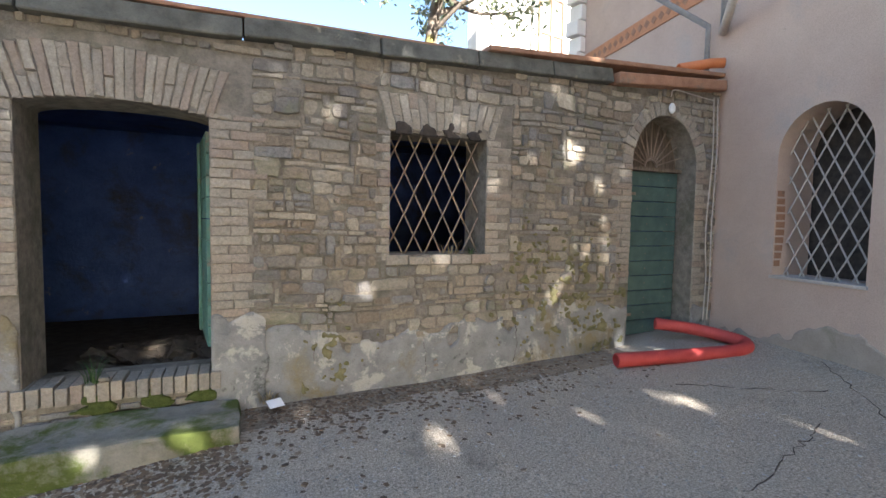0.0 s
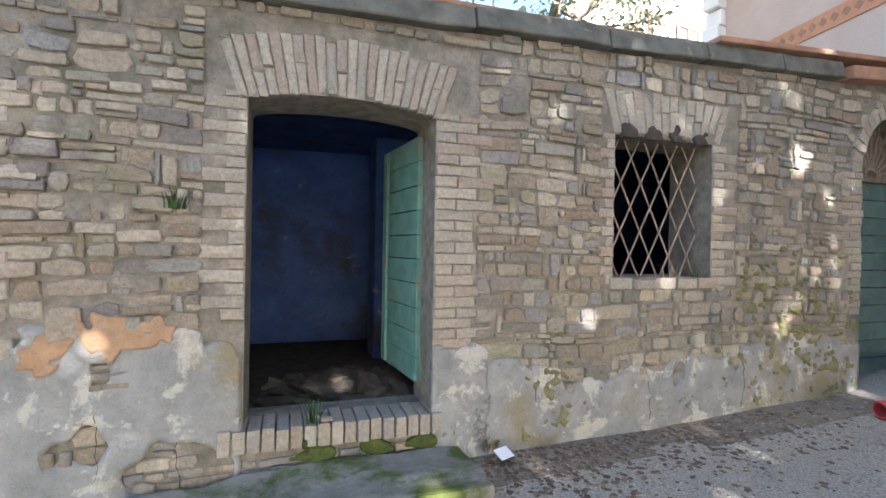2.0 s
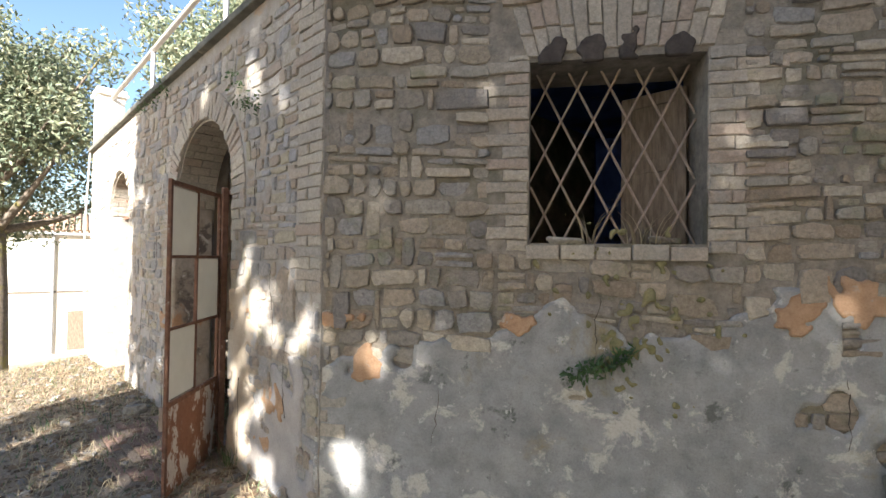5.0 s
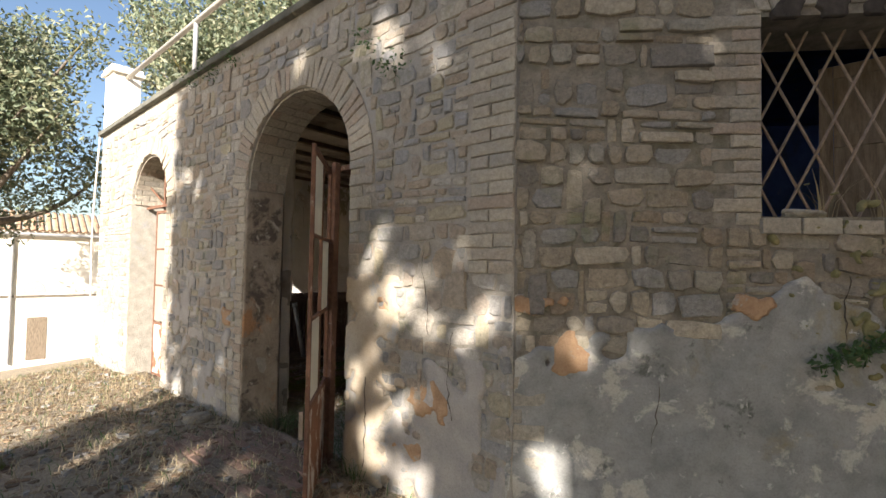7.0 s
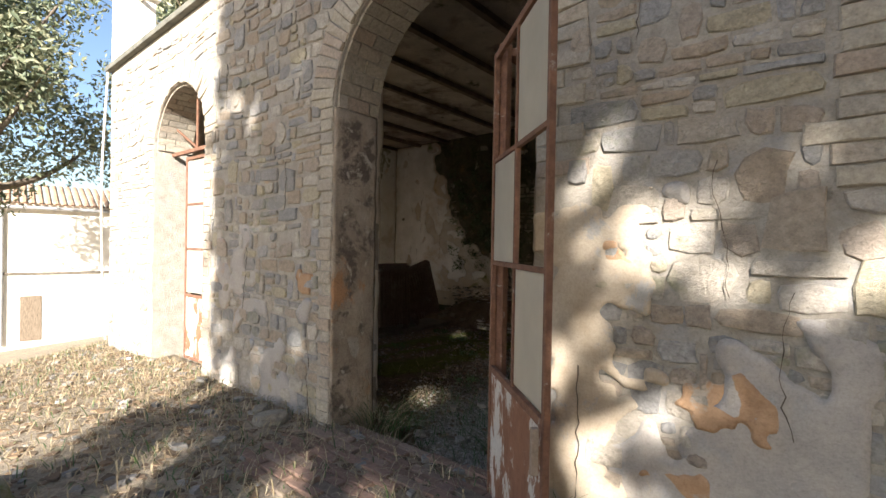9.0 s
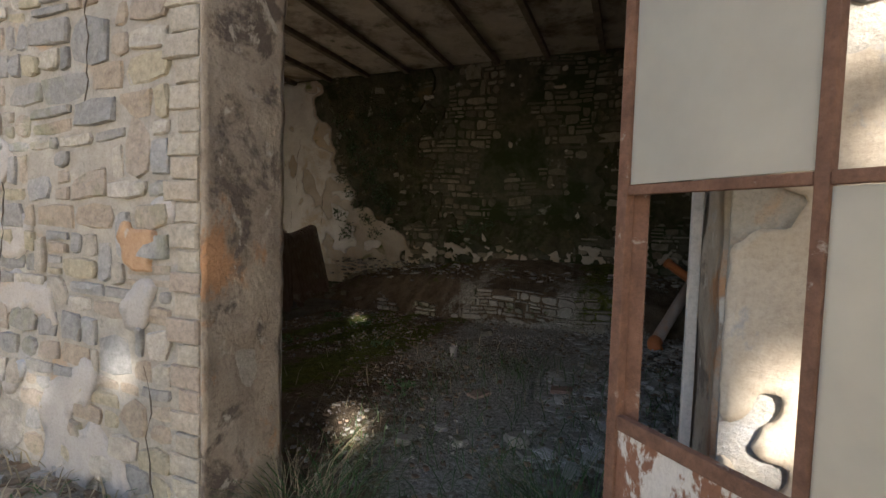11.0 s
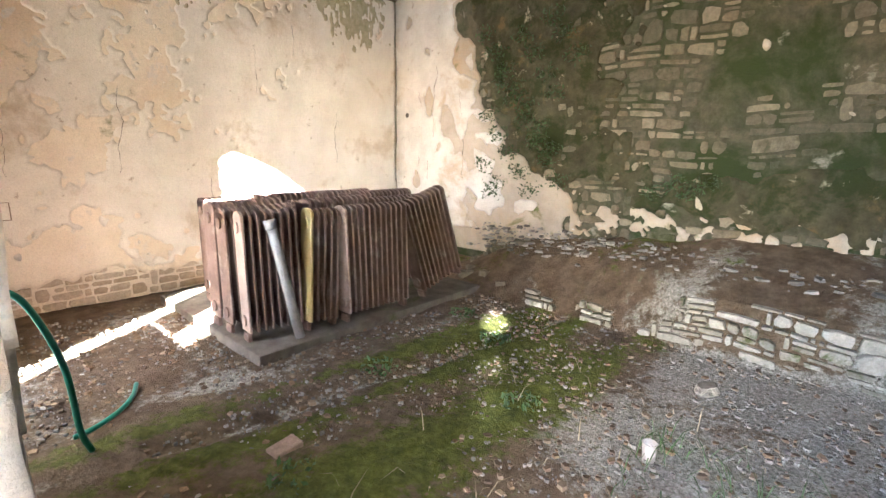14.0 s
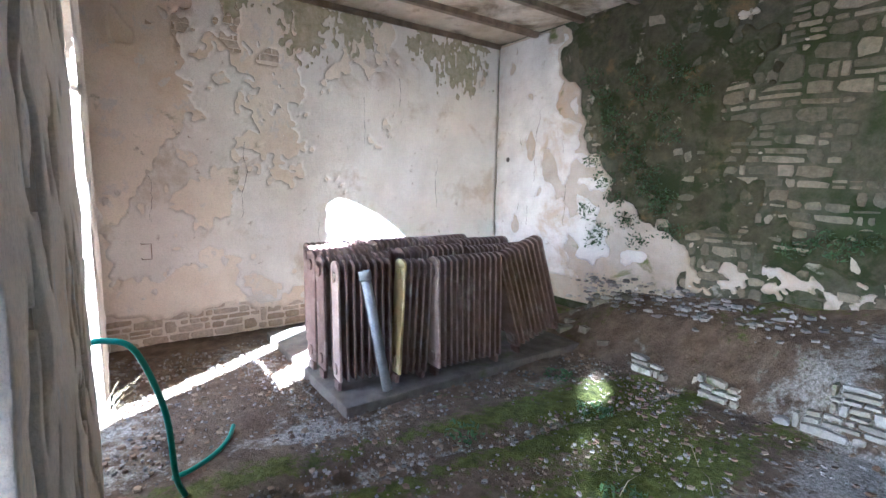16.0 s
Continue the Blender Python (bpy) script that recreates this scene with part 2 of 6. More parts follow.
# soot over the windows; also the painted darkness inside two openings
soot_and_shade = surface("soot_and_shade", (0.03, 0.026, 0.023), (0.10, 0.082, 0.068), 9, 0.95, 0.5, 40)
flaked = surface("bare_plaster", (0.30, 0.25, 0.19), (0.50, 0.43, 0.34), 6, 0.95, 0.6, 40)
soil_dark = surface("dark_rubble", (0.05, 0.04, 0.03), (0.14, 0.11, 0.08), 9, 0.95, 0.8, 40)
# the doorway's bluish glare and gloom, put into the store walls' colour
dark_wall = surface("hazy_blue_dark", (0.035, 0.065, 0.19), (0.075, 0.125, 0.34), 3, 0.95, 0.3, 20, stains=[((0.05, 0.055, 0.08), 1.6, 0.5, 0.66), ((0.20, 0.20, 0.22), 4.0, 0.64, 0.7)])


def leaf_material(name, tones, through_light=0.25):
    m, t, b = graph(name)
    g = t.nodes.new("ShaderNodeNewGeometry")
    n = len(tones)
    colour = ramp(t, g.outputs["Random Per Island"], [((i + 0.5) / n, c) for i, c in enumerate(tones)])
    t.links.new(colour, b.inputs["Base Color"])
    b.inputs["Roughness"].default_value = 0.55
    thin = t.nodes.new("ShaderNodeBsdfTranslucent")
    t.links.new(colour, thin.inputs[0])
    mixed = t.nodes.new("ShaderNodeMixShader")
    mixed.inputs[0].default_value = through_light
    t.links.new(b.outputs[0], mixed.inputs[1])
    t.links.new(thin.outputs[0], mixed.inputs[2])
    t.links.new(mixed.outputs[0], t.nodes["Material Output"].inputs[0])
    return m


oak_leaf = leaf_material("oak_leaf", [(0.10, 0.13, 0.075), (0.17, 0.20, 0.12), (0.25, 0.26, 0.15), (0.12, 0.15, 0.09), (0.30, 0.29, 0.18)], 0.35)
weed_leaf = leaf_material("weed_leaf", [(0.05, 0.10, 0.025), (0.08, 0.14, 0.04), (0.04, 0.075, 0.02)])
moss_leaf = leaf_material("ivy_leaf", [(0.03, 0.06, 0.015), (0.05, 0.09, 0.025), (0.025, 0.045, 0.012)], 0.15)
straw = leaf_material("dry_grass", [(0.30, 0.24, 0.14), (0.40, 0.33, 0.2), (0.22, 0.17, 0.1)])


def glass(name, tint, rough, alpha):
    m, t, b = graph(name)
    g = t.nodes.new("ShaderNodeNewGeometry")
    dirt = ramp(t, noise_at(t, g.outputs["Position"], 6.0, 6.0), [(0.3, tint), (0.75, tuple(0.8 * c for c in tint))])
    t.links.new(dirt, b.inputs["Base Color"])
    b.inputs["Roughness"].default_value, b.inputs["Transmission Weight"].default_value, b.inputs["IOR"].default_value = rough, alpha, 1.45
    return m


frosted = surface("frosted_pane", (0.55, 0.5, 0.42), (0.66, 0.61, 0.53), 3.0, 0.4, 0.05, 200, grain=0.15)

def pane_material(name, colour):
    m, t, b = graph(name)
    g = t.nodes.new("ShaderNodeNewGeometry")
    c = ramp(t, noise_at(t, g.outputs["Position"], 5.0, 6.0), [(0.3, tuple(0.85 * v for v in colour)), (0.75, colour)])
    t.links.new(c, b.inputs["Base Color"])
    b.inputs["Roughness"].default_value = 0.35
    thin = t.nodes.new("ShaderNodeBsdfTranslucent")
    t.links.new(c, thin.inputs[0])
    mixed = t.nodes.new("ShaderNodeMixShader")
    mixed.inputs[0].default_value = 0.65
    t.links.new(b.outputs[0], mixed.inputs[1])
    t.links.new(thin.outputs[0], mixed.inputs[2])
    t.links.new(mixed.outputs[0], t.nodes["Material Output"].inputs[0])
    return m


frosted_pane = pane_material("frosted_glass", (0.70, 0.66, 0.57))
pale_mortar = surface("pale_mortar", (0.24, 0.215, 0.18), (0.42, 0.38, 0.32), 9, 0.95, 0.7, 50, stains=[((0.30, 0.29, 0.28), 2.4, 0.55, 0.68), ((0.40, 0.27, 0.17), 1.7, 0.62, 0.72), ((0.17, 0.15, 0.12), 5.0, 0.63, 0.70)])
window_glass = glass("window_glass", (0.9, 0.92, 0.92), 0.05, 1.0)

# ---- geometry helpers ----
rng = random.Random(7)


def mesh_of(name, verts, faces, materials, smooth=False):
    me = bpy.data.meshes.new(name)
    me.from_pydata([tuple(v) for v in verts], [], faces)
    for m in materials if isinstance(materials, (list, tuple)) else [materials]:
        me.materials.append(m)
    if smooth:
        me.polygons.foreach_set("use_smooth", [True] * len(me.polygons))
    me.update()
    return me


def hung(ob, parent, m=None):
    if parent:
        ob.parent = parent
    if m is not None:
        ob.matrix_basis = m
    return ob


def part(name, bm, material, parent=None, label="", m=None, smooth=False):
    """Links a bmesh as one mesh object under a thing or under a part."""
    bmesh.ops.recalc_face_normals(bm, faces=bm.faces)
    me = bpy.data.meshes.new(name)
    bm.to_mesh(me)
    bm.free()
    me.materials.append(material)
    if smooth:
        me.polygons.foreach_set("use_smooth", [True] * len(me.polygons))
    return tagged(hung(new(name, me), parent, m), label)


def thing(name, m, label, category, group="", kind=""):
    ob = new(name)
    ob.empty_display_size = 0.1
    ob.matrix_basis = m
    return tagged(ob, label, category, group, kind)


def box(bm, x0, x1, y0, y1, z0, z1, bevel=0.0, m=None):
    made = bmesh.ops.create_cube(bm, size=1.0)["verts"]
    at = Matrix.Translation(((x0 + x1) / 2, (y0 + y1) / 2, (z0 + z1) / 2)) @ Matrix.Diagonal((x1 - x0, y1 - y0, z1 - z0, 1))
    bmesh.ops.transform(bm, matrix=(m @ at) if m else at, verts=made)
    if bevel:
        edges = list({e for v in made for e in v.link_edges})
        bmesh.ops.bevel(bm, geom=edges, offset=bevel, segments=2, affect="EDGES", profile=0.6)
    return bm


def a_box(x0, x1, y0, y1, z0, z1, bevel=0.0):
    return box(bmesh.new(), x0, x1, y0, y1, z0, z1, bevel)


def tube(points, radii, sides=10, caps=True, hollow=0.0):
    """A bmesh tube along points."""
    pts = [Vector(p) for p in points]
    radii = [radii] * len(pts) if isinstance(radii, (int, float)) else radii
    bm = bmesh.new()

    def rings(scale):
        rows, side = [], None
        for i, p in enumerate(pts):
            way = (pts[min(i + 1, len(pts) - 1)] - pts[max(i - 1, 0)]).normalized()
            if side is None:
                side = way.orthogonal().normalized()
            side = (side - way * side.dot(way)).normalized()
            up = way.cross(side)
            rows.append([bm.verts.new(p + (side * math.cos(a) + up * math.sin(a)) * radii[i] * scale) for a in [2 * math.pi * k / sides for k in range(sides)]])
        for r, s in zip(rows, rows[1:]):
            for k in range(sides):
                bm.faces.new((r[k], r[(k + 1) % sides], s[(k + 1) % sides], s[k]))
        return rows
    outer = rings(1.0)
    if hollow:
        inner = rings(hollow)
        for e in (0, -1):
            for k in range(sides):
                bm.faces.new((outer[e][k], outer[e][(k + 1) % sides], inner[e][(k + 1) % sides], inner[e][k]))
    elif caps:
        bm.faces.new(outer[0])
        bm.faces.new(list(reversed(outer[-1])))
    return bm


def smooth_line(points, steps=6):
    """Catmull-Rom through points."""
    p = [Vector(v) for v in points]
    p = [2 * p[0] - p[1]] + p + [2 * p[-1] - p[-2]]
    out = []
    for a, b, c, d in zip(p, p[1:], p[2:], p[3:]):
        for k in range(steps):
            t = k / steps
            out.append(0.5 * (2 * b + (c - a) * t + (2 * a - 5 * b + 4 * c - d) * t * t + (3 * b - a - 3 * c + d) * t ** 3))
    return out + [p[-2]]


def arch_loop(u0, u1, z0, spring, rise, steps=14):
    """Outline of an opening; rise 0 gives a rectangle."""
    if rise <= 0:
        return [(u0, z0), (u1, z0), (u1, spring), (u0, spring)]
    c, r = (u0 + u1) / 2, (u1 - u0) / 2
    return [(u0, z0), (u1, z0)] + [(c + r * math.cos(a), spring + rise * math.sin(a)) for a in [math.pi * k / steps for k in range(steps + 1)]]


def wall_mesh(name, m, outline, holes, thick, material, parent=None):
    """A wall with thickness and openings through it: front in the plane y=0, body behind it."""
    bm = bmesh.new()
    for loop in [outline] + holes:
        vs = [bm.verts.new((u, 0, z)) for u, z in loop]
        for a, b in zip(vs, vs[1:] + vs[:1]):
            bm.edges.new((a, b))
    bmesh.ops.triangle_fill(bm, edges=bm.edges[:], use_beauty=True)
    grown = bmesh.ops.extrude_face_region(bm, geom=bm.faces[:])
    bmesh.ops.translate(bm, vec=(0, thick, 0), verts=[v for v in grown["geom"] if isinstance(v, bmesh.types.BMVert)])
    return part(name, bm, material, parent, "", m)


def wall_pose(origin, right, inward):
    m = Matrix.Identity(4)
    for i, v in enumerate((right, inward, (0, 0, 1))):
        m[0][i], m[1][i], m[2][i] = v[0], v[1], v[2]
    m.translation = origin
    return m


def wobble(u, z, f=1.0, seed=0.0):
    return noise.noise((u * f, z * f, seed))


def rubble(u0, u1, z0, z1, free, heights, widths, seed, warp=0.03, gap=0.005, rag=1.3):
    """Uneven courses of stones that fill where free(u, z): outlines of eight corners."""
    r = random.Random(seed)
    out, z, held = [], z0, []
    while z < z1 - 0.02:
        h = min(r.uniform(*heights), z1 - z)
        mid = z + h / 2
        spans, start = [], None
        n = int((u1 - u0) / 0.02)
        for i in range(n + 1):
            u = u0 + (u1 - u0) * i / n
            ok = free(u, mid) and not any(a <= u <= b for a, b in held)
            if ok and start is None:
                start = u
            if start is not None and (not ok or i == n):
                if u - start > 0.05:
                    spans.append((start, u))
                start = None
        held = []
        for a, b in spans:
            u = a
            while u < b - 0.03:
                w = r.uniform(*widths) * (0.5 + 0.9 * r.random())
                if b - u - w < 0.07:
                    w = b - u
                cells = [(u, u + w, z, z + h)]
                k = r.random()
                if k < 0.13 and h > 0.08:
                    cut = z + h * r.uniform(0.4, 0.6)
                    cells = [(u, u + w, z, cut), (u, u + w, cut, z + h)]
                elif k < 0.24 and w < 0.3 and z + h * 1.8 < z1 and all(free(x, z + h * 1.6) for x in (u, u + w / 2, u + w)):
                    cells = [(u, u + w, z, z + h * 1.8)]
                    held.append((u - 0.005, u + w + 0.005))
                for c in cells:
                    out.append(stone_outline(c, r, warp, seed, gap, rag))
                u += w
        z += h
    return out


def stone_outline(cell, r, warp, seed, gap=0.005, rag=1.3):
    a, b, c, d = cell
    g = gap * r.uniform(0.6, 1.6)
    a, b, c, d = a + g, b - g, c + g, d - g
    w, h = max(b - a, 0.015), max(d - c, 0.012)
    j = min(w, h) * 0.17 * rag
    pts = [(a, c), (a + w * 0.5, c), (b, c), (b, c + h * 0.5), (b, d), (a + w * 0.5, d), (a, d), (a, c + h * 0.5)]
    done = []
    for i, (u, z) in enumerate(pts):
        pull = j * (0.8 if i % 2 == 0 else 0.15)
        u += (pull if u < a + w * 0.4 else -pull if u > a + w * 0.6 else 0) * r.random() + r.uniform(-1, 1) * j * 0.3
        z += (pull if z < c + h * 0.4 else -pull if z > c + h * 0.6 else 0) * r.random() + r.uniform(-1, 1) * j * 0.3
        done.append((u, z + warp * wobble(u, z, 0.9, seed)))
    return done


def stone_solid(outline, proud, r):
    """Vertices and faces of one worn stone that stands proud of the wall's plane."""
    n = len(outline)
    cu, cz = sum(p[0] for p in outline) / n, sum(p[1] for p in outline) / n
    lean_u, lean_z = r.uniform(-0.06, 0.06), r.uniform(-0.10, 0.10)
    size = min(max(p[0] for p in outline) - min(p[0] for p in outline), max(p[1] for p in outline) - min(p[1] for p in outline))
    edge = min(0.007, size * 0.12)
    v = [(u, 0.02, z) for u, z in outline]
    v += [(u, -proud + edge * 0.8, z) for u, z in outline]
    for u, z in outline:
        k = 1 - edge / max(0.02, math.hypot(u - cu, z - cz))
        uu, zz = cu + (u - cu) * k, cz + (z - cz) * k
        v.append((uu, -proud + (uu - cu) * lean_u + (zz - cz) * lean_z + r.uniform(-0.002, 0.002), zz))
    v.append((cu, -proud - 0.003, cz))
    f = []
    for k in range(n):
        q = (k + 1) % n
        f += [(k, k + n, q + n, q), (k + n, k + 2 * n, q + 2 * n, q + n), (k + 2 * n, 3 * n, q + 2 * n)]
    return v, [tuple(reversed(x)) for x in f]


def lay(parent, m, outlines, near, piece, rest, name="stone", proud=(0.008, 0.03), seed=1, limit=300):
    """Stones as parts where near(u, z), up to a limit, the others joined in one part."""
    r = random.Random(seed)
    V, F, count = [], [], 0
    for o in outlines:
        v, f = stone_solid(o, r.uniform(*proud), r)
        cu, cz = o[0][0], o[0][1]
        if count < limit and near(cu, cz):
            hung(new(name, mesh_of(name, v, f, piece)), parent, None)
            count += 1
        else:
            k = len(V)
            V += v
            F += [tuple(i + k for i in face) for face in f]
    if V:
        tagged(hung(new(name + "work", mesh_of(name + "work", V, F, rest)), parent), "", "", "", "stuff")


def lay_bricks(parent, cells, material, seed, proud=(0.012, 0.026), name="brick", gap=0.0035):
    """Each cell: four corners (u, z) of one brick."""
    r = random.Random(seed)
    for c in cells:
        cu, cz = sum(p[0] for p in c) / 4, sum(p[1] for p in c) / 4
        o = []
        for i in range(4):
            (a, b), (d, e) = c[i], c[(i + 1) % 4]
            for u, z in ((a, b), ((a + d) / 2, (b + e) / 2)):
                k = math.hypot(u - cu, z - cz)
                s = max(0.3, 1 - gap * 1.3 / max(k, 0.01))
                o.append((cu + (u - cu) * s + r.uniform(-0.002, 0.002), cz + (z - cz) * s + r.uniform(-0.002, 0.002)))
        v, f = stone_solid(o, r.uniform(*proud), r)
        hung(new(name, mesh_of(name, v, f, material)), parent)


def jamb_cells(u_in, side, z0, z1, course=0.074, seed=0, widths=(0.15, 0.29), toothed=True):
    """Courses of bricks beside an opening; side -1 grows to the left, +1 to the right."""
    r = random.Random(seed)
    cells, z, k = [], z0, 0
    while z < z1 - 0.03:
        top = min(z + course * r.uniform(0.9, 1.1), z1)
        w = widths[1] if k % 2 else widths[0]
        w += r.uniform(-0.02, 0.02)
        spans = [(0, w)]
        if k % 2 == 0 and toothed:
            spans.append((w, w + r.choice((0.14, 0.27))))
        for a, b in spans:
            p, q = sorted((u_in + side * a, u_in + side * b))
            cells.append([(p, z), (q, z), (q, top), (p, top)])
        z, k = top, k + 1
    return cells


def flat_arch_cells(u0, u1, z0, height, count, splay=0.12, seed=0, rise=0.03):
    """Upright bricks over an opening, leaning outwards towards the ends."""
    r = random.Random(seed)
    cells = []
    for i in range(count):
        a, b = i / count, (i + 1) / count
        lo = (u0 + (u1 - u0) * a, u0 + (u1 - u0) * b)
        hi = (u0 - splay + (u1 - u0 + 2 * splay) * a, u0 - splay + (u1 - u0 + 2 * splay) * b)
        sag = rise * math.sin(math.pi * (a + b) / 2)
        h = height * r.uniform(0.93, 1.04)
        if r.random() < 0.45:
            k = r.uniform(0.4, 0.62)
            mid = [(l + (t - l) * k) for l, t in zip(lo, hi)]
            zk = z0 + sag + h * k
            cells.append([(lo[0], z0 + sag), (lo[1], z0 + sag), (mid[1], zk), (mid[0], zk)])
            cells.append([(mid[0], zk), (mid[1], zk), (hi[1], z0 + sag + h), (hi[0], z0 + sag + h)])
        else:
            cells.append([(lo[0], z0 + sag), (lo[1], z0 + sag), (hi[1], z0 + sag + h), (hi[0], z0 + sag + h)])
    return cells


def ring_cells(cu, cz, r0, r1, rise, count, a0=0.0, a1=math.pi):
    cells = []
    for i in range(count):
        a, b = a0 + (a1 - a0) * i / count, a0 + (a1 - a0) * (i + 1) / count
        k = rise / r0
        cells.append([(cu + r0 * math.cos(a), cz + k * r0 * math.sin(a)), (cu + r1 * math.cos(a), cz + (k * r0 + r1 - r0) * math.sin(a)), (cu + r1 * math.cos(b), cz + (k * r0 + r1 - r0) * math.sin(b)), (cu + r0 * math.cos(b), cz + k * r0 * math.sin(b))])
    return cells


def ragged_sheet(name, m, u0, u1, z0, z1, keep, proud, material, parent, cell=0.03, relief=0.008, seed=0.0, label=""):
    """A skin of plaster with a broken edge: kept where keep(u, z) > 0, standing proud of the wall."""
    nu, nz = int((u1 - u0) / cell), int((z1 - z0) / cell)
    index, V, F = {}, [], []

    def at(i, k, back):
        key = (i, k, back)
        if key not in index:
            u, z = u0 + i * cell, z0 + k * cell
            d = 0.006 if back else -proud - relief * (wobble(u, z, 2.3, seed) + 0.5 * wobble(u, z, 7.0, seed))
            ju, jz = 0.4 * cell * wobble(u, z, 31.0, seed + 3), 0.4 * cell * wobble(u, z, 31.0, seed + 9)
            index[key] = len(V)
            V.append((u + ju, d, z + jz))
        return index[key]
    index_back = {}
    on = {(i, k) for i in range(nu) for k in range(nz) if keep(u0 + (i + 0.5) * cell, z0 + (k + 0.5) * cell) > 0}
    for i, k in sorted(on):
        F.append((at(i, k, 0), at(i + 1, k, 0), at(i + 1, k + 1, 0), at(i, k + 1, 0)))
        for (di, dk), (p, q) in (((-1, 0), ((0, 1), (0, 0))), ((1, 0), ((1, 0), (1, 1))), ((0, -1), ((0, 0), (1, 0))), ((0, 1), ((1, 1), (0, 1)))):
            if (i + di, k + dk) not in on:
                a, b = (i + p[0], k + p[1]), (i + q[0], k + q[1])
                F.append((at(*a, 0), at(*a, 1), at(*b, 1), at(*b, 0)))
                index_back[at(*a, 1)], index_back[at(*b, 1)] = at(*a, 0), at(*b, 0)
    if not F:
        return None
    rim = {}
    for f in F:
        if len(f) == 4 and index_back.get(f[1]) is not None and index_back.get(f[2]) is not None:
            rim.setdefault(f[0], set()).add(f[3])
            rim.setdefault(f[3], set()).add(f[0])
    moved = {}
    for a, near in rim.items():
        if len(near) == 2:
            p, q = near
            moved[a] = (0.4 * V[a][0] + 0.3 * (V[p][0] + V[q][0]), V[a][1], 0.4 * V[a][2] + 0.3 * (V[p][2] + V[q][2]))
    for a, v in moved.items():
        V[a] = v
    for b, a in index_back.items():
        if a is not None:
            V[b] = (V[a][0], V[b][1], V[a][2])
    return tagged(hung(new(name, mesh_of(name, V, F, material, True)), parent, m), label)


def lattice(parent, u0, u1, z0, z1, depth, across, tall, bar, material, inside=None, name="bar"):
    """Crossed flat bars in diamonds, cut at the opening's edge."""
    slope = tall / across
    for sign in (1, -1):
        k = -int((z1 - z0) / tall) - 2
        while k * across < (u1 - u0) + across:
            run = []
            steps = 60
            for i in range(steps + 1):
                z = z0 + (z1 - z0) * i / steps
                u = u0 + k * across + (z - z0) / slope if sign > 0 else u1 - k * across - (z - z0) / slope
                if u0 <= u <= u1 and (inside is None or inside(u, z)):
                    run.append((u, z))
            if len(run) > 2:
                (a, b), (c, d) = run[0], run[-1]
                y = depth - (0.006 if sign > 0 else -0.006)
                part(name, tube([(a, y, b), (c, y, d)], bar, 6), material, parent)
            k += 1


def leaf_cloud(centres, count, spread, size, seed, flat=0.0):
    """Many small leaves round centres, each a folded pair of triangles."""
    r = np.random.RandomState(seed)
    c = np.array([tuple(v) for v in centres])
    pick = c[r.randint(0, len(c), count)]
    way = r.normal(size=(count, 3))
    way /= np.linalg.norm(way, axis=1)[:, None]
    p = pick + way * (spread * r.rand(count) ** 0.5)[:, None] * np.array([1, 1, 1 - flat])
    a = r.normal(size=(count, 3))
    a /= np.linalg.norm(a, axis=1)[:, None]
    b = np.cross(a, r.normal(size=(count, 3)))
    b /= np.linalg.norm(b, axis=1)[:, None]
    s = (size * (0.6 + 0.8 * r.rand(count)))[:, None]
    n = np.cross(a, b)
    verts = np.stack([p - a * s, p + b * s * 0.42 + n * s * 0.12, p + a * s, p - b * s * 0.42 + n * s * 0.12], axis=1).reshape(-1, 3)
    faces = np.arange(count * 4).reshape(-1, 4)
    return verts.tolist(), [tuple(f) for f in faces.tolist()]


def tree(m, height, crown, clumps, leaves, leaf_size, seed, label, lean=(0, 0), trunk=0.22, fork=0.4, spread=0.75, droop=-0.05):
    """A tapered trunk with limbs and a crown of small leaves in uneven clumps."""
    r = random.Random(seed)
    root = thing("tree", m, label, "tree")
    top = Vector((lean[0], lean[1], height * 0.8))
    line = smooth_line([(0, 0, -0.3), (lean[0] * 0.2 + r.uniform(-0.1, 0.1), lean[1] * 0.2, height * 0.25), (lean[0] * 0.6 + r.uniform(-0.2, 0.2), lean[1] * 0.6 + r.uniform(-0.2, 0.2), height * 0.55), top], 5)
    part("trunk", tube(line, [trunk * (1 - 0.8 * i / (len(line) - 1)) for i in range(len(line))], 10), bark, root, smooth=True)
    centres = []
    for i in range(clumps):
        a, k = r.uniform(0, 2 * math.pi), r.uniform(fork, 1.0)
        base = line[int(k * 0.95 * (len(line) - 1))]
        d = crown * r.uniform(0.35, 1.0) * (1.1 - 0.5 * k)
        end = base + Vector((math.cos(a) * d, math.sin(a) * d, r.uniform(droop, 0.26) * height))
        bend = base.lerp(end, 0.5) + Vector((r.uniform(-0.3, 0.3), r.uniform(-0.3, 0.3), -0.06 * height * r.random()))
        limb = smooth_line([base, bend, end], 4)
        if i % 2 == 0 or i < 10:
            part("limb", tube(limb, [trunk * 0.36 * (1.05 - q / (len(limb) - 1)) + 0.008 for q in range(len(limb))], 6), bark, root, smooth=True)
        centres += [end, limb[-3]]
    v, f = leaf_cloud(centres, leaves, spread, leaf_size, seed)
    hung(new("crown", mesh_of("crown", v, f, oak_leaf)), root)
    return root


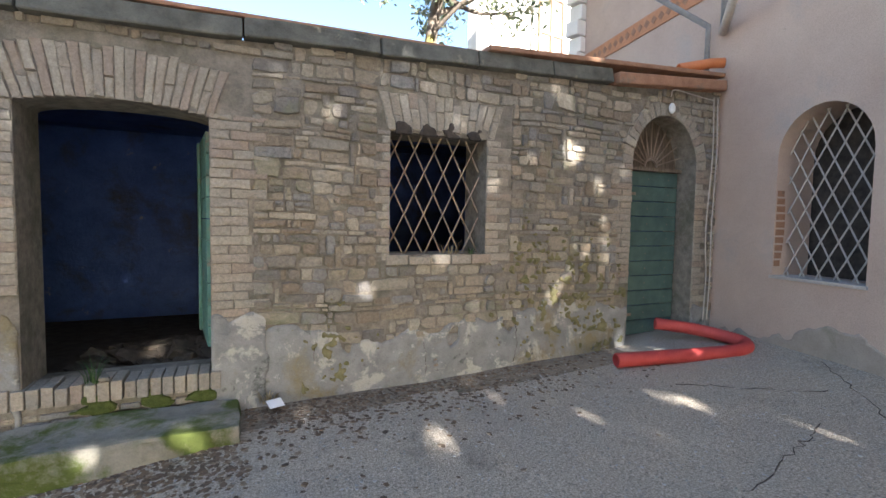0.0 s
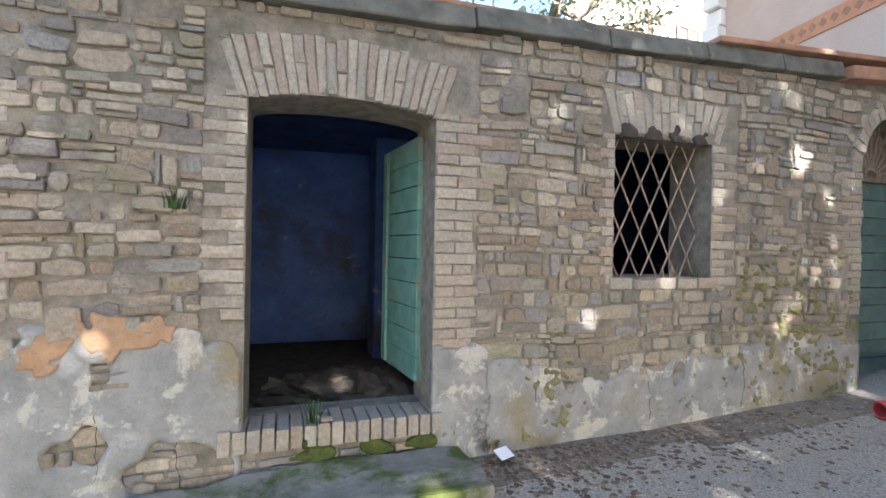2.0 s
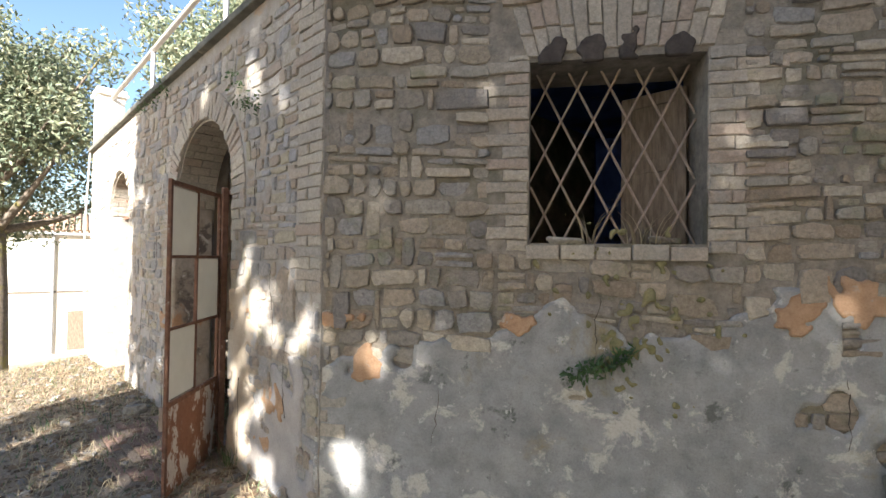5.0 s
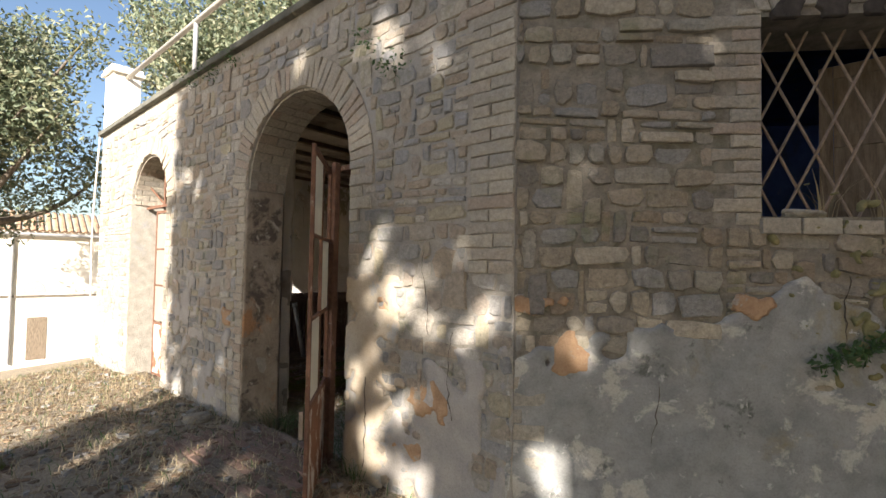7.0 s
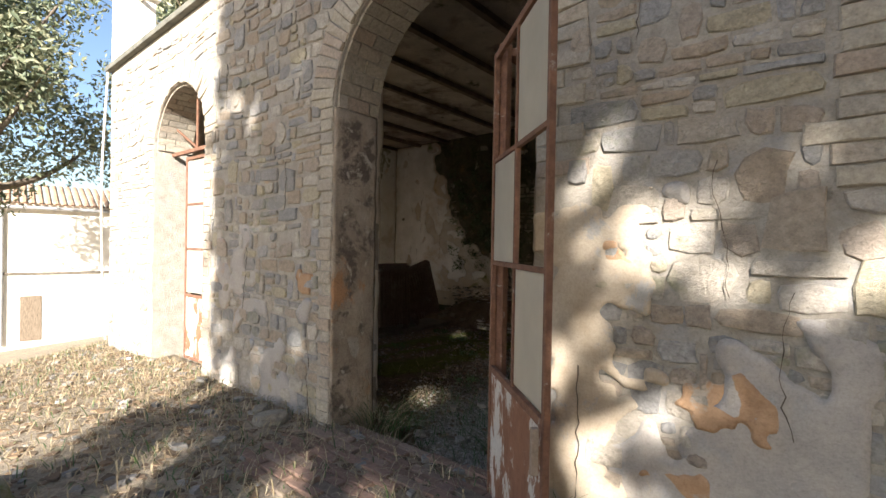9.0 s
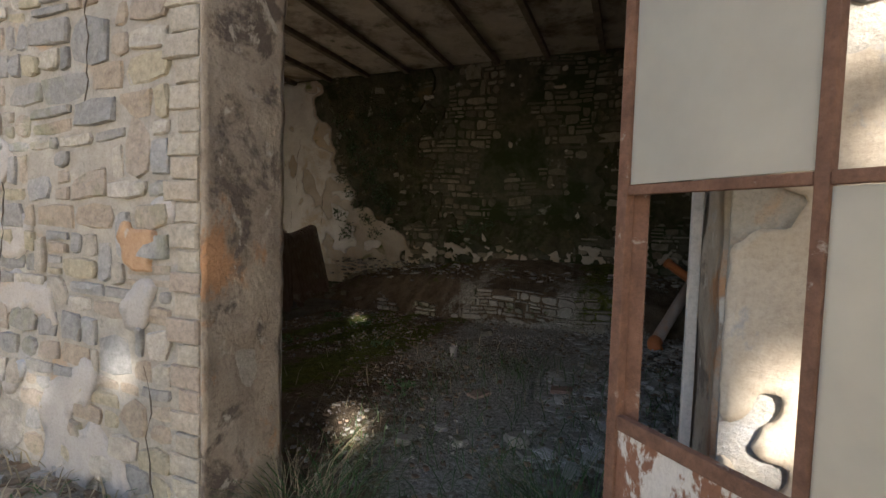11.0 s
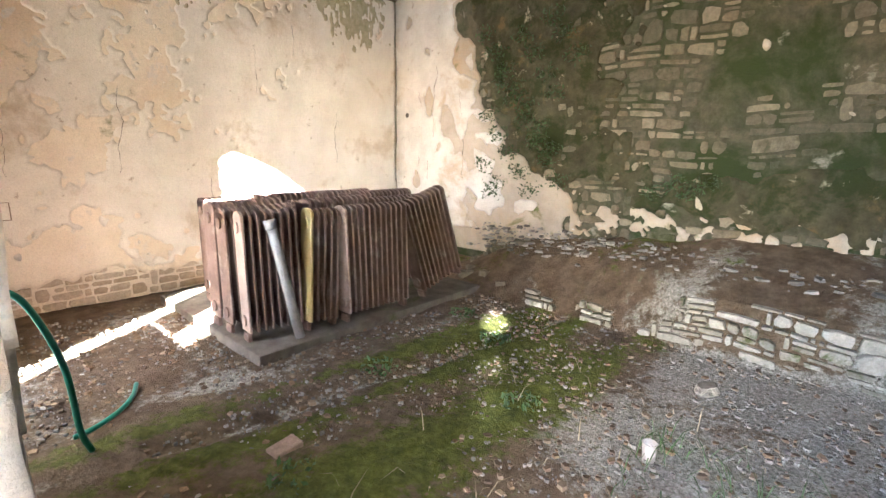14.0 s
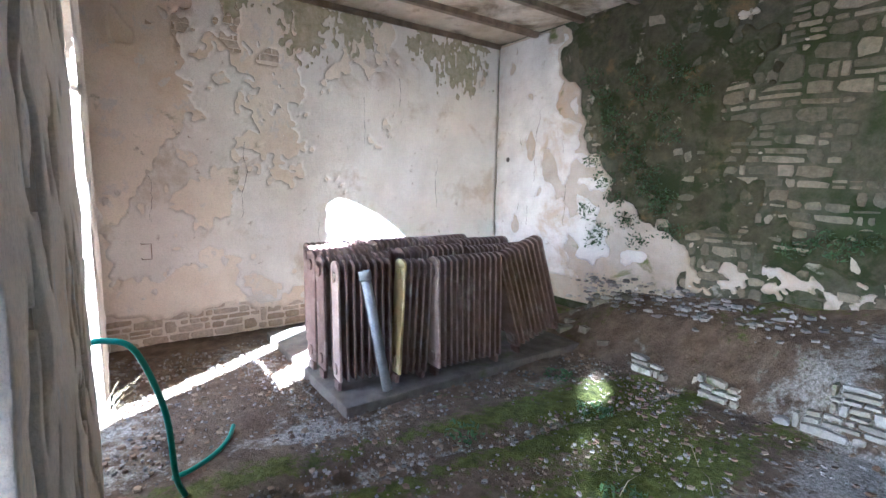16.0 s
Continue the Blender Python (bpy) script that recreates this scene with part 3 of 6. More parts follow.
def tuft(m, blades, height, spread, material, seed, label, name="grass_tuft", curl=0.5, width=0.006):
    """A tuft of bent blades."""
    r = random.Random(seed)
    V, F = [], []
    for _ in range(blades):
        a, d, h = r.uniform(0, 2 * math.pi), r.uniform(0, spread), height * r.uniform(0.5, 1.15)
        base = Vector((math.cos(a) * d, math.sin(a) * d, 0))
        out = Vector((math.cos(a + r.uniform(-1, 1)), math.sin(a + r.uniform(-1, 1)), 0))
        side = Vector((-out.y, out.x, 0)) * width * r.uniform(0.6, 1.4)
        k = len(V)
        for i in range(4):
            q = i / 3
            p = base + out * (curl * h * q * q) + Vector((0, 0, h * (q - 0.25 * curl * q * q)))
            w = side * (1 - q * 0.9)
            V += [p - w, p + w]
        F += [(k + 2 * i, k + 2 * i + 1, k + 2 * i + 3, k + 2 * i + 2) for i in range(3)]
    return tagged(hung(new(name, mesh_of(name, V, F, material)), None, m), label, "plant", "", "")

# ---- the plan ----
ALONG, DEEP = Vector((-0.8387, 0.5446, 0)), Vector((0.5446, 0.8387, 0))
CORNER = Vector((-5.144, 4.043, 0))
WALL_Y = 4.04


def room(s, n, z=0.0):
    """A place by the arched wall: s metres along it, n metres in from its outer face."""
    return CORNER + ALONG * s + DEEP * n + Vector((0, 0, z))


SOUTH = wall_pose((0, WALL_Y, 0), (1, 0, 0), (0, 1, 0))
ARCHED = wall_pose(room(0, 0), -ALONG, DEEP)
BACK = wall_pose(room(0, 5.62), -ALONG, DEEP)
LEFT = wall_pose(room(8.0, 0), DEEP, ALONG)
RIGHT = wall_pose(room(0.3, 0), -DEEP, -ALONG)
PINK_WAY = Vector((math.cos(radians(80)), math.sin(radians(80)), 0))
PINK = wall_pose((5.54, WALL_Y, 0), -PINK_WAY, Vector((PINK_WAY.y, -PINK_WAY.x, 0)))
FLOOR = -0.8

HEIGHTS = [(-300, -9), (-60, -6), (-30, -4.6), (-24, -3.9), (-18, -2.6), (-14.5, -1.55), (-12, -0.84), (-9.5, -0.68), (-7, -0.68), (-5, -0.6), (-3, -0.36), (-1.2, -0.12), (0.3, 0.0), (2.0, 0.03), (4.2, 0.12), (5.5, 0.26), (9, 0.35), (300, 0.4)]


def ground_height(x, y):
    a = np.interp(x, [p[0] for p in HEIGHTS], [p[1] for p in HEIGHTS])
    z = a + 0.03 * wobble(x, y, 0.8, 2.0) + 0.008 * wobble(x, y, 4.0, 5.0)
    v = Vector((x, y, 0)) - CORNER
    s, n = v.dot(ALONG), v.dot(DEEP)
    if -0.2 < s < 8.4 and n > 0.2:
        z = min(z, -0.70 - min(0.35, (n - 0.2) * 0.8))
    if y > WALL_Y + 0.3 and n < 12 and s <= -0.2 and x < 5.6:
        z = min(z, -0.75)
    return z


def ground_sheet():
    xs = np.concatenate([np.linspace(-300, -40, 12), np.linspace(-36, -16, 12), np.linspace(-15, 8, 160), np.linspace(10, 300, 14)])
    ys = np.concatenate([np.linspace(-300, -20, 12), np.linspace(-16, -4, 14), np.linspace(-3.5, 12, 110), np.linspace(13, 40, 16), np.linspace(50, 300, 8)])
    V = [(x, y, ground_height(x, y)) for y in ys for x in xs]
    w = len(xs)
    F = [(j * w + i, j * w + i + 1, (j + 1) * w + i + 1, (j + 1) * w + i) for j in range(len(ys) - 1) for i in range(w - 1)]
    me = mesh_of("ground", V, F, [asphalt, earth], True)
    for p in me.polygons:
        x, y = p.center.x, p.center.y
        edge = -3.2 + 0.9 * wobble(x, y, 0.8, 8.0) + 0.35 * (y - 2)
        near_wall = WALL_Y - 0.42 + 0.25 * wobble(x, y, 1.6, 4.0)
        p.material_index = 1 if x < edge or (y > near_wall and x < 4.0) else 0
    tagged(new("ground", me), "worn grey gravelly asphalt and leafy earth", "ground", "", "structure")


ground_sheet()

# ---- the stone outhouse wall ----
DOOR_A = (-1.36, -0.19, 0.30, 2.33)
WIN_1 = (1.26, 2.24, 1.22, 2.33)
WIN_2 = (-3.76, -2.77, 1.21, 2.31)
DOOR_B = (4.14, 5.18, 0.12, 2.22)


def coping_height(x):
    return float(np.interp(x, [-5.2, -1.4, 1.2, 3.7, 5.6], [2.82, 2.86, 2.95, 3.05, 3.2]))


wall_south = tagged(new("wall_south"), "rubble stone wall with brick trim and broken grey render at its foot", "wall", "", "structure")
wall_south.matrix_basis = SOUTH
core = wall_mesh("core", None, [(-5.13, -1.4), (5.62, -1.4), (5.62, 3.2), (3.7, 3.05), (1.2, 2.95), (-1.4, 2.86), (-5.13, 2.82)],
                 [arch_loop(DOOR_A[0], DOOR_A[1], DOOR_A[2], DOOR_A[3] - 0.04, 0.07), arch_loop(*WIN_1, 0), arch_loop(*WIN_2, 0), arch_loop(*DOOR_B, 0.6)], 0.45, mortar, wall_south)


def in_rect(u, z, r, left=0.0, right=0.0, below=0.0, above=0.0):
    return r[0] - left < u < r[1] + right and r[2] - below < z < r[3] + above


def plaster_south(u, z):
    top = np.interp(u, [-5.2, -4.6, -3.75, -3.55, -3.2, -2.75, -2.5, -1.65, -1.36, -0.19, 0.1, 0.7, 1.2, 2.6, 3.2, 4.1, 5.6],
                    [0.35, 0.58, 0.70, 0.93, 0.62, 0.72, 0.9, 0.98, 0.98, 0.62, 0.62, 0.52, 0.45, 0.62, 0.66, 0.62, 0.5])
    v = top - z + 0.10 * wobble(u, z, 2.4, 1.0) + 0.06 * wobble(u, z, 7.0, 6.0)
    hole = wobble(u, z, 1.7, 12.0) + 0.5 * wobble(u, z, 5.0, 15.0) - 0.58 + 0.4 * max(0.0, z - 0.2)
    if math.hypot((u + 1.67) / 0.30, (z - 0.14) / 0.16) + 0.45 * wobble(u, z, 7.0, 2.0) < 0.9:
        return -1
    if DOOR_A[0] - 0.02 < u < DOOR_A[1] + 0.02 or DOOR_B[0] - 0.02 < u < 5.2:
        return -1
    return min(v, -hole)


def free_south(u, z):
    if z > coping_height(u) - 0.01 or plaster_south(u, z) > 0.05:
        return False
    if in_rect(u, z, DOOR_A, 0.24, 0.30, 0.16, 0.42) or in_rect(u, z, DOOR_B, 0.22, 0.25, 2, 0):
        return False
    if in_rect(u, z, WIN_1, 0.14, 0.27, 0.09, 0.36) or in_rect(u, z, WIN_2, 0.26, 0.18, 0.10, 0.37):
        return False
    return math.hypot(u - 4.66, z - 2.2) > 0.70 or z < 2.2


stones = rubble(-3.95, 5.56, -0.9, 3.2, free_south, (0.03, 0.12), (0.05, 0.27), 3, 0.06) + rubble(-5.12, -3.96, -0.9, 2.84, free_south, (0.05, 0.15), (0.08, 0.25), 5, 0.08, 0.006, 1.5)
lay(wall_south, None, stones, lambda u, z: -2.8 < u < 0.9, stone_piece, stone_rest, proud=(0.002, 0.032), seed=4)
ragged_sheet("render_coat", None, -5.12, 5.56, -1.0, 1.15, plaster_south, 0.022, grey_plaster, wall_south, 0.03, 0.012, 2.0, "crumbling grey render")


def blob(cu, cz, ru, rz, seed):
    return lambda u, z: 1 - math.hypot((u - cu) / ru, (z - cz) / rz) + 0.9 * wobble(u, z, 7.0, seed) + 0.55 * wobble(u, z, 17.0, seed)


for k, (cu, cz, ru, rz) in enumerate([(-2.0, 0.93, 0.20, 0.11), (-2.32, 0.82, 0.10, 0.09), (-3.82, 0.70, 0.10, 0.07), (-4.75, 0.42, 0.13, 0.09), (-4.95, 0.72, 0.10, 0.07)]):
    ragged_sheet("orange_patch", None, cu - 0.5, cu + 0.5, cz - 0.4, cz + 0.4, blob(cu, cz, ru, rz, 20.0 + k), 0.030, orange_plaster, wall_south, 0.014, 0.006, 3.0, "exposed orange undercoat")
coat = lambda u, z: min(0.1 + 0.08 * wobble(u, z, 6.0, 4.0) - max(0, abs(u + 0.02) - 0.14), 0.75 + 0.12 * wobble(u, z, 5.0, 9.0) - z)
ragged_sheet("render_coat", None, -0.19, 0.3, -0.1, 1.1, coat, 0.028, grey_plaster, wall_south, 0.025, 0.008, 5.0)


def surround(label, cells, m, seed, material=brick_piece, proud=(0.006, 0.018)):
    t = thing("trim", m, label, "trim", "", "structure")
    lay_bricks(t, cells, material, seed, proud)
    return t


surround("brick surround of the open doorway", jamb_cells(DOOR_A[0], -1, 0.98, DOOR_A[3], seed=1, widths=(0.12, 0.25), toothed=False) + jamb_cells(DOOR_A[1], 1, 0.66, DOOR_A[3], seed=2, widths=(0.15, 0.29))
         + flat_arch_cells(DOOR_A[0] - 0.05, DOOR_A[1] + 0.03, DOOR_A[3] - 0.045, 0.37, 22, 0.12, 3, 0.075), SOUTH, 11)
surround("brick surround of a barred window", jamb_cells(WIN_1[0], -1, WIN_1[2] - 0.05, WIN_1[3], seed=4, widths=(0.09, 0.14), toothed=False) + jamb_cells(WIN_1[1], 1, WIN_1[2] - 0.15, WIN_1[3], seed=5, widths=(0.14, 0.27), toothed=False)
         + flat_arch_cells(WIN_1[0] - 0.02, WIN_1[1] + 0.08, WIN_1[3], 0.33, 14, 0.1, 6), SOUTH, 12)
surround("brick surround of a barred window", jamb_cells(WIN_2[0], -1, WIN_2[2] - 0.05, WIN_2[3] + 0.05, seed=7, widths=(0.15, 0.28), toothed=False) + jamb_cells(WIN_2[1], 1, WIN_2[2] - 0.05, WIN_2[3] + 0.05, seed=8, widths=(0.13, 0.22))
         + flat_arch_cells(WIN_2[0] - 0.02, WIN_2[1] + 0.03, WIN_2[3] + 0.02, 0.33, 14, 0.1, 9), SOUTH, 13)
surround("brick arch round the small green door", jamb_cells(DOOR_B[0], -1, 0.85, DOOR_B[3], seed=10, widths=(0.15, 0.29)) + jamb_cells(DOOR_B[1], 1, 0.5, DOOR_B[3], seed=11, widths=(0.15, 0.24), toothed=False)
         + ring_cells(4.66, 2.22, 0.52, 0.69, 0.6, 21), SOUTH, 14)


def sill(u0, u1, z0, z1, n, front, back, label, seed):
    t = thing("sill", SOUTH, label, "sill", "", "structure")
    r = random.Random(seed)
    for i in range(n):
        a, b = u0 + (u1 - u0) * i / n, u0 + (u1 - u0) * (i + 1) / n
        part("brick", a_box(a + 0.005, b - 0.005, front + r.uniform(-0.012, 0.012), back, z0, z1 + r.uniform(-0.012, 0.008), 0.008), brick_piece, t)


sill(-1.5, -0.12, 0.19, 0.33, 17, -0.045, 0.22, "brick-on-edge threshold", 1)
sill(1.22, 2.30, 1.13, 1.215, 5, -0.035, 0.25, "brick window sill", 2)
sill(-3.78, -2.77, 1.115, 1.20, 5, -0.03, 0.25, "brick window sill", 3)

# coping stones and the gutter line along the top
xs = [-5.1, -3.9, -2.6, -1.3, 0.06, 1.15, 2.1, 2.95, 3.75]
for a, b in zip(xs, xs[1:]):
    z0, z1 = coping_height(a), coping_height(b)
    bm = a_box(a + 0.006, b - 0.006, -0.09, 0.5, 0, 0.16, 0.015)
    for v in bm.verts:
        v.co.z += z0 + (z1 - z0) * (v.co.x - a) / (b - a)
        v.co.y += 0.03 * (v.co.z > z0 + 0.1) - 0.0
    bmesh.ops.subdivide_edges(bm, edges=bm.edges[:], cuts=3, use_grid_fill=True)
    for v in bm.verts:
        v.co += Vector((0, 0.022 * wobble(v.co.x, v.co.z, 4.0, 61.0), 0.016 * wobble(v.co.x, v.co.y, 5.0, 62.0) + 0.012 * wobble(a, b, 9.0, 4.0)))
    part("coping", bm, coping_stone, None, "grey-green weathered stone coping slab", SOUTH)["kind"] = "structure"
bm = a_box(2.2, 5.5, -0.10, 0.5, 0.165, 0.215, 0.012)
box(bm, 3.78, 5.5, -0.13, 0.5, -0.005, 0.12, 0.02)
for v in bm.verts:
    v.co.z += coping_height(v.co.x)
tagged(part("coping", bm, terracotta, None, "", SOUTH), "terracotta capping along the wall top", "coping", "", "structure")
bm = a_box(-5.0, 2.2, 0.02, 0.5, 0.165, 0.20, 0.01)
for v in bm.verts:
    v.co.z += coping_height(v.co.x) + 0.02 * wobble(v.co.x, 0, 3.0, 2.0)
tagged(part("coping", bm, terracotta, None, "", SOUTH), "old roof edge tiles on the coping", "coping", "", "structure")

# inside of the outhouse


def prism(points, z0, z1):
    bm = bmesh.new()
    f = bm.faces.new([bm.verts.new((x, y, z0)) for x, y in points])
    g = bmesh.ops.extrude_face_region(bm, geom=[f])
    bmesh.ops.translate(bm, vec=(0, 0, z1 - z0), verts=[v for v in g["geom"] if isinstance(v, bmesh.types.BMVert)])
    return bm


STORE = [(-4.80, WALL_Y + 0.455), (5.3, WALL_Y + 0.455), (5.3, 7.2), (-3.02, 7.2)]
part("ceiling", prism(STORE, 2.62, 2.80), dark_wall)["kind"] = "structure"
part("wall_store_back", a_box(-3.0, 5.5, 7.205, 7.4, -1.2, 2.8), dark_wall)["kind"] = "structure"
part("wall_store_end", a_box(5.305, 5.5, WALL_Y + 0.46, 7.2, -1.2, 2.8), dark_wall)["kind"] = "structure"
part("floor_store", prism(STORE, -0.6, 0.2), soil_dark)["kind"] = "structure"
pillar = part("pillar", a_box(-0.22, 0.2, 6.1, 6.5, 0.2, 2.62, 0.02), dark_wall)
tagged(pillar, "pillar in the store, coloured with the doorway's blue haze", "pillar", "", "structure")


def rubble_heap(m, count, spread, size, material, label, seed, name="rubble_heap"):
    r = random.Random(seed)
    V, F = [], []
    for _ in range(count):
        a, d = r.uniform(0, 6.28), spread * math.sqrt(r.random())
        bm = bmesh.new()
        bmesh.ops.create_icosphere(bm, subdivisions=1, radius=1.0)
        s = size * r.uniform(0.4, 1.3)
        sc = Vector((s * r.uniform(0.7, 1.8), s * r.uniform(0.6, 1.2), s * r.uniform(0.25, 0.6)))
        rot = Euler((r.uniform(-0.4, 0.4), r.uniform(-0.4, 0.4), r.uniform(0, 6.28))).to_matrix()
        k = len(V)
        base = Vector((math.cos(a) * d, math.sin(a) * d, sc.z * 0.5 + 0.12 * size * 6 * max(0, 1 - d / spread)))
        for v in bm.verts:
            p = v.co * (1 + 0.25 * r.uniform(-1, 1))
            V.append(base + rot @ Vector((p.x * sc.x, p.y * sc.y, p.z * sc.z)))
        F += [tuple(v.index + k for v in f.verts) for f in bm.faces]
        bm.free()
    return tagged(hung(new(name, mesh_of(name, V, F, material)), None, m), label, "rubble", "", "stuff")


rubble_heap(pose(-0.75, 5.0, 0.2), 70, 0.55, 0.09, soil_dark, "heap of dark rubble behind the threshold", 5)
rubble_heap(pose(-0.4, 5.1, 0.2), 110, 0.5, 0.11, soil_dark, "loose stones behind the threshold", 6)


def plank_door(m, width, height, planks, material, label, edge=True):
    """Boards across, nailed to a stile on the hinged side; hinge at x=0, leaf towards +x."""
    d = thing("door", m, label, "door")
    r = random.Random(int(width * 1000))
    for i in range(planks):
        a, b = height * i / planks, height * (i + 1) / planks
        bm = a_box(0.0, width + r.uniform(-0.012, 0.0), -0.014, 0.014, a + 0.004, b - 0.004, 0.004)
        board = part("board", bm, material, d)
        for u in (0.16, 0.5, 0.84):
            part("nail", tube([(width * u, -0.019, (a + b) / 2), (width * u, -0.012, (a + b) / 2)], 0.006, 6), bar_iron, board)
    if edge:
        part("stile", a_box(0.004, 0.075, -0.04, -0.0145, 0.02, height - 0.02, 0.006), material, d)
        part("stile", a_box(width - 0.10, width - 0.01, 0.0145, 0.04, 0.02, height - 0.02, 0.006), material, d)
    for z in (0.25, height - 0.3):
        part("hinge", a_box(-0.01, 0.28, -0.047, -0.041, z, z + 0.035), bar_iron, d)
    return d


plank_door(pose(-0.215, WALL_Y + 0.29, 0.44, 0, 0, 97), 0.73, 1.8, 10, green_paint, "faded green plank door standing open, boards worn and stained")
plank_door(wall_pose((4.15, WALL_Y + 0.26, 0.16), (1, 0, 0), (0, 1, 0)), 1.02, 2.03, 11, dark_green_paint, "closed dark green plank door with a dusty face", False)


def fanlight():
    t = thing("fanlight", SOUTH, "rusty fan-shaped grille over the small green door", "grille")
    part("crossbar", a_box(4.14, 5.18, 0.2, 0.27, 2.19, 2.235, 0.006), old_wood, t)
    for i in range(1, 12):
        a = math.pi * i / 12
        part("bar", tube([(4.66 + 0.10 * math.cos(a), 0.22, 2.24 + 0.09 * math.sin(a)), (4.66 + 0.5 * math.cos(a), 0.22, 2.23 + 0.57 * math.sin(a))], 0.008, 6), bar_iron, t)
    part("hub", tube([(4.66 + 0.1 * math.cos(a), 0.22, 2.24 + 0.09 * math.sin(a)) for a in [math.pi * k / 8 for k in range(9)]], 0.013, 8), bar_iron, t)
    part("backing", a_box(4.14, 5.18, 0.3, 0.32, 2.19, 2.85), old_wood, t)


fanlight()


def barred_window(name, r, depth, across, tall, bar, material, label):
    t = thing(name, SOUTH, label, "window", "", "structure")
    lattice(t, r[0], r[1], r[2], r[3], depth, across, tall, bar, material)
    return t


barred_window("window_1", WIN_1, 0.16, 0.20, 0.40, 0.0085, bar_iron, "unglazed window with a rusty diamond grille")
barred_window("window_2", WIN_2, 0.20, 0.20, 0.40, 0.0085, bar_iron, "unglazed window with a rusty diamond grille")


def shutter(m, w, h):
    t = thing("shutter", m, "old brown wooden shutter hanging behind the grille", "shutter")
    for a in (0, w - 0.07):
        part("stile", a_box(a, a + 0.07, -0.018, 0.018, 0, h, 0.004), old_wood, t)
    for z in (0, h * 0.48, h - 0.08):
        part("rail", a_box(0.072, w - 0.072, -0.015, 0.015, z, z + 0.08, 0.004), old_wood, t)
    for z0, z1 in ((0.082, h * 0.48 - 0.002), (h * 0.48 + 0.082, h - 0.082)):
        part("panel", a_box(0.072, w - 0.072, -0.006, 0.006, z0, z1), old_wood, t)


shutter(pose(-2.79, WALL_Y + 0.30, 1.22, 0, 0, 145), 0.42, 1.0)

# ---- the step, scraps and weeds by the wall ----
bm = a_box(-1.95, 0.01, -0.62, -0.03, -0.5, 0.10, 0.03)
bmesh.ops.subdivide_edges(bm, edges=bm.edges[:], cuts=9, use_grid_fill=True)
for v in bm.verts:
    v.co += Vector((0.03 * wobble(v.co.y, v.co.z, 4.0, 2.0), 0.06 * wobble(v.co.x, v.co.z, 3.0, 1.0), 0.045 * wobble(v.co.x, v.co.y, 4.0, 3.0) - 0.05 * max(0, -v.co.x - 0.8)))
tagged(part("step", bm, slab_stone, None, "", SOUTH), "mossy worn stone step under the doorway", "step", "", "structure")
part("card", a_box(-0.06, 0.06, -0.045, 0.045, 0, 0.004), paper_white, None, "scrap of white card lying on the ground", pose(0.27, 3.86, 0.06, 25, 0, 20))["category"] = "litter"
brick_ob = part("brick", a_box(-0.15, 0.15, -0.1, 0.1, 0, 0.06, 0.008), terracotta, None, "loose brick lying by the step", pose(-1.6, 3.05, ground_height(-1.6, 3.05), 0, 4, 20))
brick_ob["category"] = "brick"

# ---- the pink house ----
PINK_WIN = (0.84, 1.77, 1.0, 2.28)
pink = tagged(new("wall_pink"), "pink plastered house wall with stains", "wall", "", "structure")
pink.matrix_basis = PINK
wall_mesh("core", None, [(-3.4, -1.0), (7.0, -1.0), (7.0, 9.0), (-3.4, 9.0)], [arch_loop(*PINK_WIN, 0.49)], 0.5, pink_plaster, pink)
ragged_sheet("damp_foot", None, 0.02, 5.0, -0.3, 1.0, lambda u, z: 0.42 - z + 0.25 * wobble(u, z, 1.6, 6.0) + 0.12 * wobble(u, z, 6.0, 7.0), 0.004, surface("damp_plaster", (0.33, 0.28, 0.225), (0.46, 0.385, 0.315), 4.0, 0.92, 0.3, 30, stains=[((0.24, 0.235, 0.16), 2.0, 0.56, 0.7)]), pink, 0.03, 0.003, 8.0, "damp grey foot of the wall")
# near-black sheet, colour standing in for the unlit room behind the grille
part("backing", a_box(0.4, 2.2, 0.55, 0.6, 0.6, 3.2), soot_and_shade, pink)
tagged(part("band", a_box(-3.4, 7.0, -0.02, -0.002, 4.47, 4.73, 0.004), ochre_band, pink), "ochre frieze band")
for i in range(38):
    u = -3.2 + i * 0.16
    bm = bmesh.new()
    box(bm, -0.045, 0.045, -0.004, 0.004, -0.045, 0.045, 0.0, pose(u, -0.022, 4.6, 0, 45, 0))
    part("ornament", bm, terracotta, pink)
w1 = thing("window_3", PINK, "arched window with a pale diamond grille", "window", "", "structure")
r3 = (PINK_WIN[1] - PINK_WIN[0]) / 2
c3 = (PINK_WIN[0] + PINK_WIN[1]) / 2
lattice(w1, PINK_WIN[0], PINK_WIN[1], PINK_WIN[2], PINK_WIN[3] + 0.49, 0.17, 0.175, 0.33, 0.0085, pale_bar, lambda u, z: z < PINK_WIN[3] or math.hypot((u - c3) / r3, (z - PINK_WIN[3]) / 0.49) < 1)
part("sill", a_box(PINK_WIN[0] - 0.02, PINK_WIN[1] + 0.02, -0.02, 0.3, PINK_WIN[2] - 0.03, PINK_WIN[2] + 0.004, 0.006), pale_bar, w1)
for i in range(10):
    part("brick", a_box(PINK_WIN[0] - 0.012, PINK_WIN[0] + 0.004, 0.02, 0.14 - 0.004 * (i - 5) ** 2 * 0.4, 1.1 + i * 0.085, 1.165 + i * 0.085, 0.004), terracotta, w1)
pipe = thing("rain_pipe", PINK, "bent pale and dark rain pipe on the pink wall", "pipe")
part("upright", tube([(0.08, -0.06, 3.95), (0.08, -0.06, 8.5)], 0.045, 12), grey_metal, pipe, smooth=True)
